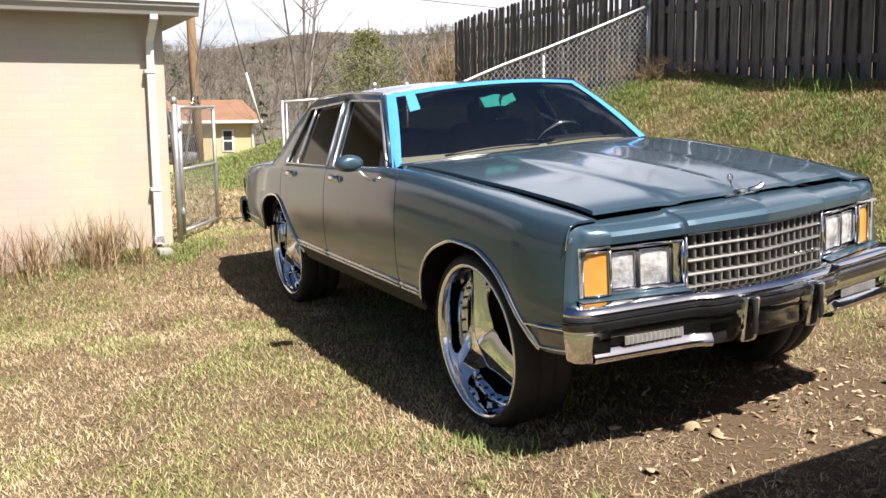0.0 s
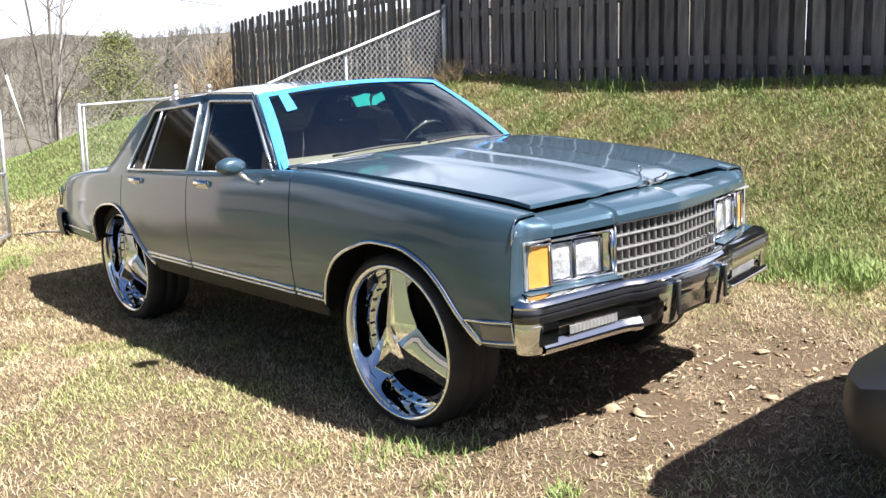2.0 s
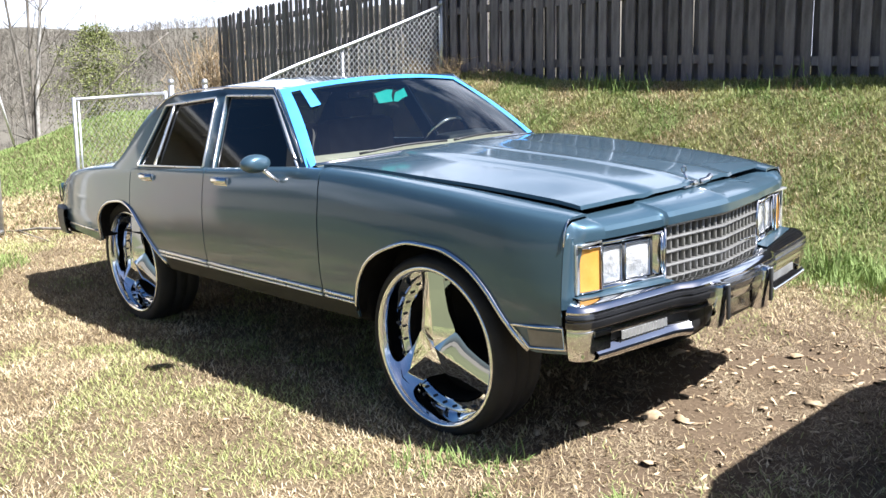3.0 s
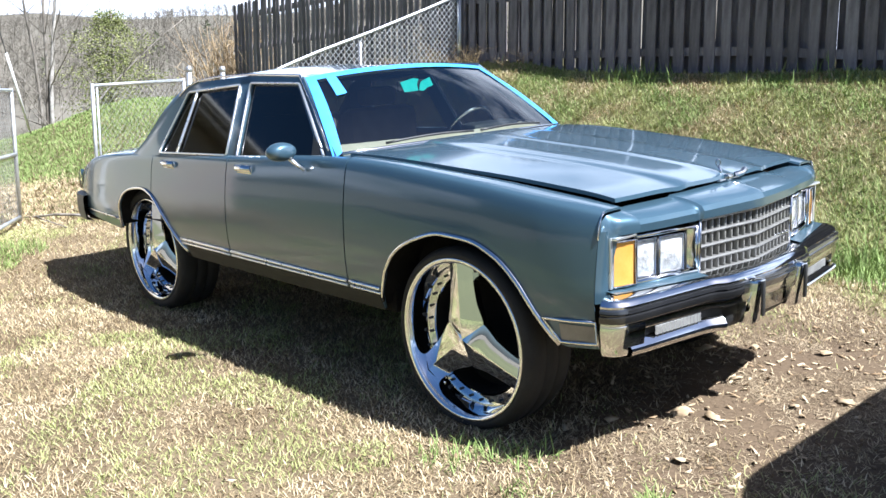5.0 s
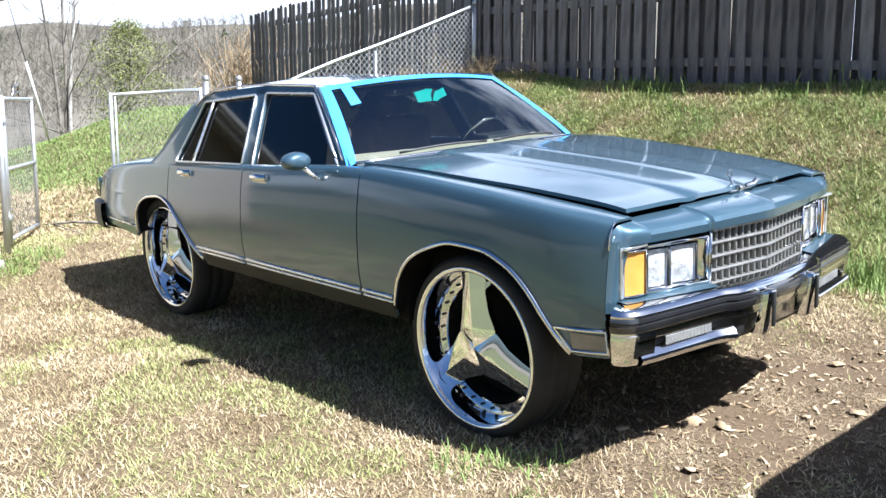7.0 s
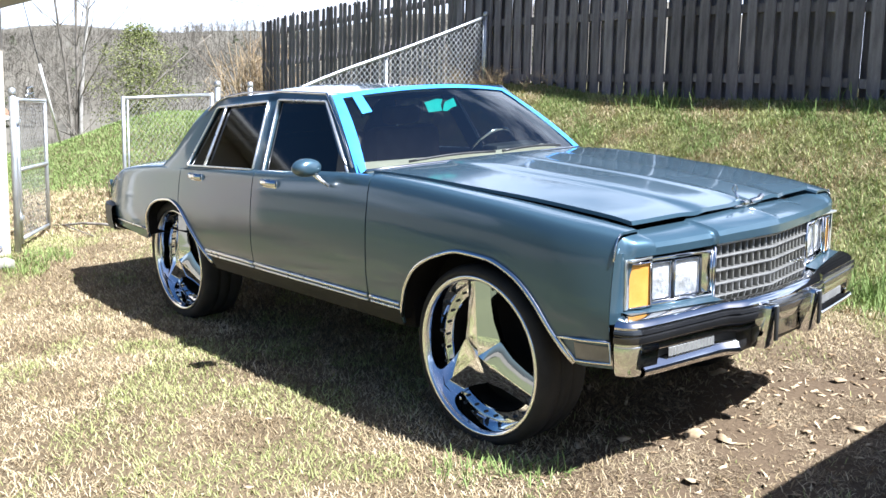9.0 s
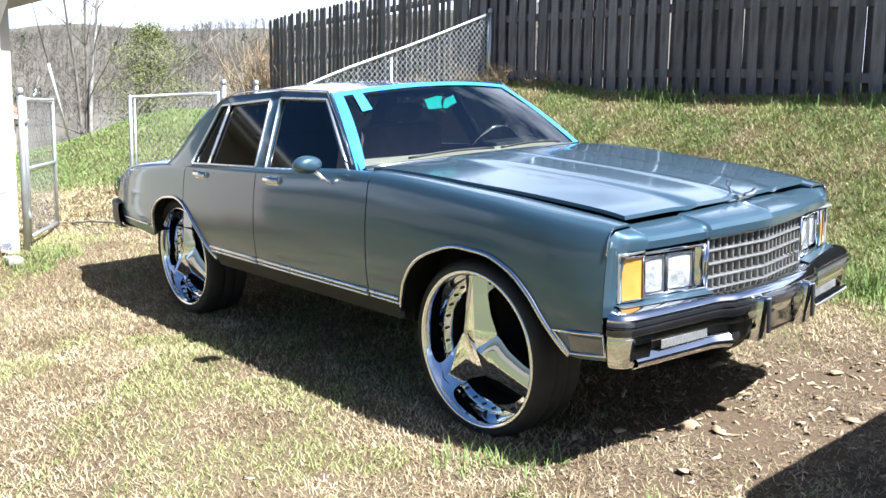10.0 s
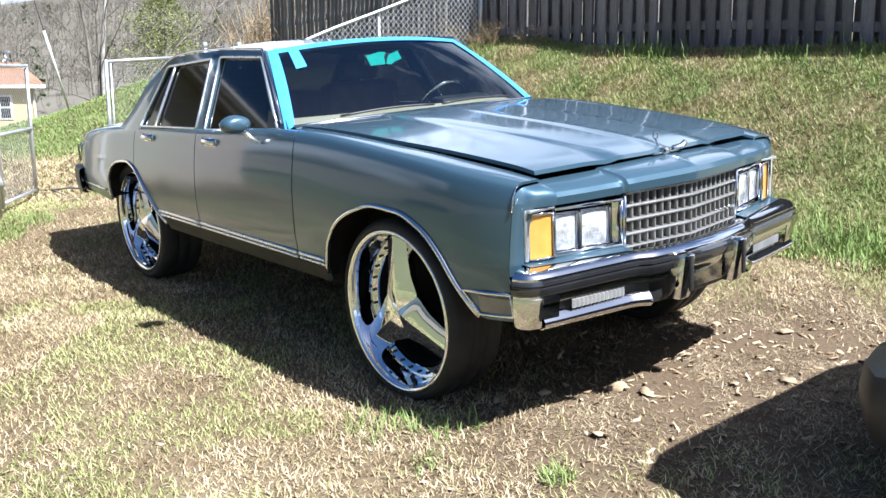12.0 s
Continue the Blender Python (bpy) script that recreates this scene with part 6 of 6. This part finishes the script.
heap = part("leaf_heap", mesh_of("leaf_heap", *grid(heap_pt, lin(0, 1, 40), lin(0, 1, 16))), material("brown_leaf_heap", ((0.10, 0.065, 0.04), (0.18, 0.125, 0.08), (0.26, 0.19, 0.13)), 4, 40, 0.95, 0, 0.02, spec=0.1), auto=0)
tagged(heap, "long heap of brown raked leaves beyond the grassy bank", "leaves", kind="stuff")

# the wooded hill that closes the view
HILL = material("wooded_hill", ((0.104, 0.092, 0.072), (0.132, 0.118, 0.094), (0.156, 0.142, 0.116), (0.120, 0.118, 0.084)), 0.04, 0.5, 0.98, 0, 0.0, spec=0.05)


def hill_top(a):
    """Height of the far ridge in direction a (degrees left of y)."""
    return (21.5 - 0.33 * (min(max(a, 30), 100) - 62)) * (0.22 + 0.78 * float(S(20, 36, a) * (1 - S(95, 112, a)))) + 0.8 * math.sin(radians(a) * 11) + 0.6 * math.sin(radians(a) * 37)


def hill_pt(a, v):
    d = 75 + 165 * v
    z = -2.5 + (hill_top(a) + 2.5) * (v ** 0.9) + 0.9 * math.sin(radians(a) * 17 + 9 * v)
    return (4.6 - d * math.sin(radians(a)), -3.4 + d * math.cos(radians(a)), z)


hill = part("backdrop", mesh_of("backdrop", *grid(hill_pt, lin(-180, 180, 181), lin(0, 1, 12) + [1.35])), HILL, auto=0)
tagged(hill, "distant brown wooded hillside in late winter", "hill", kind="structure")
items = []
for _ in range(5200):
    a_ = g6.uniform(40, 90) if g6.random() < 0.9 else g6.uniform(-180, 180)
    v_ = g6.uniform(0.02, 1.02) ** 0.8
    p = np.array(hill_pt(a_, v_))
    h = g6.uniform(2.6, 5.2)
    lean_ = np.append(g6.normal(0, 0.2, 2), h * 0.7)
    items.append((p, p + lean_, 0.045, 0.025))
    for _k in range(13):
        t = g6.uniform(0.35, 1.0)
        s0 = p + lean_ * t
        out_ = np.append(g6.normal(0, 0.17 * h, 2), g6.uniform(0.05, 0.30) * h)
        items.append((s0, s0 + out_, 0.028, 0.010))
V, F = sticks(items)
woods = part("far_woods", mesh_of("far_woods", V, F, False), TWIG, auto=0)
tagged(woods, "bare far trees covering the hillside", "woods", kind="stuff")
ev, ef = [], []
for _ in range(36):
    a_, v_ = g6.uniform(42, 90), g6.uniform(0.05, 0.6)
    p = Vector(hill_pt(a_, v_))
    h = g6.uniform(2.5, 5.5)
    for _k in range(70):
        zz = h * g6.random() ** 0.9
        rr = h * 0.26 * (1.05 - zz / h)
        t = g6.uniform(0, 2 * math.pi)
        c = p + Vector((rr * math.cos(t), rr * math.sin(t), zz))
        o = len(ev)
        ev += [tuple(c + Vector((g6.normal(0, 0.2), g6.normal(0, 0.2), g6.normal(0, 0.18)))) for _j in range(3)]
        ef.append((o, o + 1, o + 2))
PINE = material("far_evergreens", ((0.07, 0.08, 0.045), (0.11, 0.12, 0.07)), 0.1, 2, 0.95, island=0.4, spec=0.1)
pines = part("far_evergreens", mesh_of("far_evergreens", ev, ef, False), PINE, auto=0)
tagged(pines, "scattered dark evergreens on the hillside", "woods", kind="stuff")


# ---------------------------------------------------------------- beyond the yard
def utility_pole():
    p = thing("utility_pole", pose(-21.1, 2.78, float(height(-21.1, 2.78)) - 0.3), "tall brown wooden utility pole", "pole")
    part("shaft", mesh_of("shaft", *tube([(0, 0, 0), (-0.05, -0.05, 4.0), (-0.08, -0.1, 9.5)], (0.135, 0.125, 0.10), 14)), POLE_WOOD, p, auto=0)
    part("crossarm", tidy(mesh_of("crossarm", *block((-0.15, -1.1, 8.8), (-0.03, 0.9, 8.92), 0.01))), POLE_WOOD, p)
    return p


utility_pole()
guy = thing("guy_wire", pose(0, 0, 0), "steel guy wire with a white plastic guard running to the ground", "cable")
anchor = Vector((-11.2, 1.82, float(height(-11.2, 1.82))))
mid_ = Vector((-10.76, 1.38, 2.12))
part("wire", mesh_of("wire", *tube([anchor, mid_ + (mid_ - anchor) * 0.02, mid_ + (mid_ - anchor) * 4.0], 0.008, 5)), CABLE, guy, auto=0)
part("guard", mesh_of("guard", *tube([anchor + (mid_ - anchor) * 0.06, mid_], 0.020, 8)), WHITE_TRIM, guy, "white plastic guy guard", auto=0)
for i, (a, b, sag) in enumerate((((-14.0, 2.7, 4.2), (-21.0, 11.8, 4.85), 0.1), ((-21.1, 2.7, 8.8), (-32.0, 26.0, 8.2), 0.5))):
    A, B = Vector(a), Vector(b)
    if i == 0:
        A, B = A - (B - A) * 0.9, B + (B - A) * 1.4
    pts_ = [A.lerp(B, t) - Vector((0, 0, sag * 4 * t * (1 - t))) for t in lin(0, 1, 14)]
    c = thing("overhead_cable", pose(0, 0, 0), "thin black overhead cable against the sky", "cable", "overhead cables")
    part("strand", mesh_of("strand", *tube(pts_, 0.011, 5)), CABLE, c, auto=0)

YELLOW = material("cream_yellow_siding", ((0.527, 0.425, 0.230), (0.595, 0.493, 0.281)), 1, 30, 0.7, 0, 0.002)
TERRA = material("brown_orange_shingles", ((0.207, 0.113, 0.068), (0.288, 0.162, 0.099)), 1.2, 14, 0.9, 0, 0.01)
DARK_GLASS = material("dark_window_glass", ((0.03, 0.035, 0.04), (0.06, 0.065, 0.07)), 3, 20, 0.08)
far_house = thing("far_house", pose(-38.9, 9.61, -0.533, 0, 0, 74 - 90) @ Matrix.Scale(0.8, 4), "cream-yellow bungalow with an orange-brown roof down the slope", "house")
# its front runs along -y from the corner at the origin
part("wall", tidy(mesh_of("wall", *block((-7, -13.0, -3.4), (0, -0.4, 2.25)))), YELLOW, far_house, "cream-yellow wall")
rv = [(0.5, 0.15, 2.25), (0.5, -13.5, 2.25), (-7.5, -13.5, 2.25), (-7.5, 0.15, 2.25), (-3.2, -1.1, 3.55), (-3.2, -12.2, 3.55)]
part("roof", mesh_of("roof", rv, [(0, 4, 5, 1), (1, 5, 2), (2, 5, 4, 3), (3, 4, 0), (0, 1, 2, 3)], False), TERRA, far_house, "orange-brown shingle roof")
part("fascia", tidy(mesh_of("fascia", *block((0.46, -13.5, 2.10), (0.54, 0.15, 2.28), 0.01))), WHITE_TRIM, far_house)
for yw in (-1.95, -5.6, -9.0):
    wn = part("window", tidy(mesh_of("window", *block((-0.02, yw - 0.36, 0.40), (0.05, yw + 0.36, 1.75), 0.01))), WHITE_TRIM, far_house, "white-framed sash window")
    for zz in (0.50, 1.12):
        part("pane", tidy(mesh_of("pane", *block((0.045, yw - 0.24, zz), (0.06, yw + 0.24, zz + 0.52)))), DARK_GLASS, wn)
part("downpipe", mesh_of("downpipe", *tube([(0.06, -0.5, -0.6), (0.06, -0.5, 2.15)], 0.05, 8)), WHITE_TRIM, far_house, auto=0)

# ---------------------------------------------------------------- other vehicles
BLACK_PAINT = material("black_car_paint", ((0.012, 0.012, 0.014), (0.02, 0.02, 0.022)), 3, 400, 0.28, 0.2, 0, 1.0)


def hull(sections):
    """A closed body through rings of (y, z) at each length x."""
    vs, fs = [], []
    m = len(sections[0][1])
    for x_, ring_ in sections:
        vs += [(x_, a, b) for a, b in ring_]
    for i in range(len(sections) - 1):
        for j in range(m):
            a, b = i * m + j, i * m + (j + 1) % m
            fs.append((a, b, b + m, a + m))
    fs += [tuple(range(m - 1, -1, -1)), tuple((len(sections) - 1) * m + j for j in range(m))]
    return vs, fs


def ring_at(w, z0, z1, r_=0.10, inset=0.0):
    return [(-w + r_ * 0.4, z0), (w - r_ * 0.4, z0), (w, z0 + r_), (w, z1 - r_ - 0.02), (w - inset - r_ * 0.5, z1 - 0.01), (w - inset - r_ * 1.3, z1), (-w + inset + r_ * 1.3, z1), (-w + inset + r_ * 0.5, z1 - 0.01), (-w, z1 - r_ - 0.02), (-w, z0 + r_)]


def suv(name, m, label, length=4.5, w=0.92, h=1.75, hood_h=1.08, grille=(0.63, 0.74, 0.34), bumper=None, paint=None):
    v_ = thing(name, m, label, "car")
    L = length / 2
    body_ = hull([(-L + 0.16, ring_at(w - 0.42, 0.46, 0.64)), (-L + 0.28, ring_at(w - 0.24, 0.44, 0.80)), (-L + 0.44, ring_at(w - 0.08, 0.40, hood_h - 0.08)), (-L + 0.66, ring_at(w, 0.34, hood_h)), (0, ring_at(w, 0.30, hood_h)), (L - 1.0, ring_at(w, 0.32, hood_h - 0.03)),
                  (L - 0.50, ring_at(w - 0.005, 0.34, hood_h - 0.04)), (L - 0.30, ring_at(w - 0.03, 0.36, hood_h - 0.06)), (L - 0.16, ring_at(w - 0.13, 0.38, hood_h - 0.08)), (L - 0.07, ring_at(w - 0.33, 0.42, hood_h - 0.11)), (L, ring_at(w - 0.60, 0.46, hood_h - 0.16))])
    part("body", tidy(mesh_of("body", *body_)), paint or BLACK_PAINT, v_, "dusty black body" if paint else "glossy black body", auto=30)
    cab = hull([(-L + 0.37, ring_at(w - 0.10, hood_h - 0.1, hood_h)), (-L + 0.55, ring_at(w - 0.12, hood_h - 0.1, h - 0.08, 0.10, 0.14)), (-L + 0.9, ring_at(w - 0.10, hood_h - 0.1, h, 0.10, 0.15)), (0.25, ring_at(w - 0.10, hood_h - 0.1, h - 0.02, 0.10, 0.15)), (1.05, ring_at(w - 0.10, hood_h - 0.1, hood_h + 0.02, 0.05, 0.04))])
    part("cabin", tidy(mesh_of("cabin", *cab)), DARK_GLASS, v_, "dark glazed cabin", auto=30)
    part("roof", tidy(mesh_of("roof", *block((-L + 0.72, -w + 0.26, h - 0.02), (0.25, w - 0.26, h + 0.03), 0.02))), BLACK_PAINT, v_)
    tail_ = hull([(-L - 0.02, ring_at(w - 0.45, 0.34, 0.46, 0.04)), (-L + 0.05, ring_at(w - 0.23, 0.32, 0.49, 0.05)), (-L + 0.17, ring_at(w - 0.06, 0.30, 0.52, 0.05)), (-L + 0.32, ring_at(w + 0.012, 0.30, 0.57, 0.05)), (-L + 0.50, ring_at(w + 0.012, 0.30, 0.60, 0.05))])
    part("rear_bumper", tidy(mesh_of("rear_bumper", *tail_)), BLACK_PLASTIC, v_, "black plastic bumper", auto=30)
    chin = hull([(L - 0.60, ring_at(w + 0.012, 0.30, 0.60, 0.05)), (L - 0.48, ring_at(w, 0.29, 0.61, 0.05)), (L - 0.29, ring_at(w - 0.02, 0.29, 0.62, 0.05)), (L - 0.15, ring_at(w - 0.12, 0.30, 0.62, 0.05)), (L - 0.055, ring_at(w - 0.32, 0.30, 0.62, 0.05)), (L + 0.015, ring_at(w - 0.59, 0.32, 0.60, 0.05))])
    part("front_bumper", tidy(mesh_of("front_bumper", *chin)), bumper or BLACK_PLASTIC, v_, "dull chrome bumper" if bumper else "black plastic bumper", auto=30)
    for x_ in (-L + 0.85, L - 0.9):
        for s_ in (-1, 1):
            wh = new("wheel")
            wh.parent = v_
            wh.matrix_local = pose(x_, s_ * (w - 0.02), 0.34) @ (Matrix.Identity(4) if s_ < 0 else pose(0, 0, 0, 0, 0, 180))
            part("tyre", mesh_of("tyre", *lathe([(0.22, 0.0), (0.30, -0.005), (0.335, 0.02), (0.34, 0.05), (0.34, 0.18), (0.32, 0.2), (0.22, 0.2)], 36)), RUBBER, wh, auto=0)
            part("rim", mesh_of("rim", *lathe([(0.0, 0.02), (0.08, 0.015), (0.10, 0.05), (0.19, 0.05), (0.22, 0.01)], 36)), DULL_CHROME, wh, auto=0)
    for s_ in (-1, 1):
        part("headlamp", tidy(mesh_of("headlamp", *block((L - 0.40, s_ * 0.60 - 0.10, 0.74), (L - 0.155, s_ * 0.60 + 0.10, 0.86), 0.04))), LAMP_FACE, v_, "clear headlamp")
        part("tail_lamp", tidy(mesh_of("tail_lamp", *block((-L + 0.36, s_ * 0.74 - 0.05, 0.78), (-L + 0.50, s_ * 0.74 + 0.06, 0.94), 0.03))), RED_LENS, v_, "red tail lamp")
    part("grille", tidy(mesh_of("grille", *block((L - 0.3, -grille[2], grille[0]), (L + 0.012, grille[2], grille[1]), 0.02))), DULL_CHROME, v_, "bright front grille")
    return v_


# parked with its tail to the sedan
tilt = CAR.copy()
near_at = Vector((5.465, 0.38, 0.0))
suv("black_suv", tilt @ pose(near_at.x, near_at.y, 0.0, 0, 0, 0), "black sport utility vehicle parked with its tail to the sedan", 4.5, 0.95, 1.76, 1.05)
suv("parked_truck", pose(-21.7, 1.36, float(height(-19.8, 1.4)), 0, -2, 3), "dark pickup with a bright grille parked beyond the gate", 4.8, 0.98, 1.80, 1.12, (0.74, 1.06, 0.40), DULL_CHROME, material("dusty_black_paint", ((0.014, 0.014, 0.016), (0.026, 0.026, 0.027)), 3, 60, 0.6, 0, 0, spec=0.2))
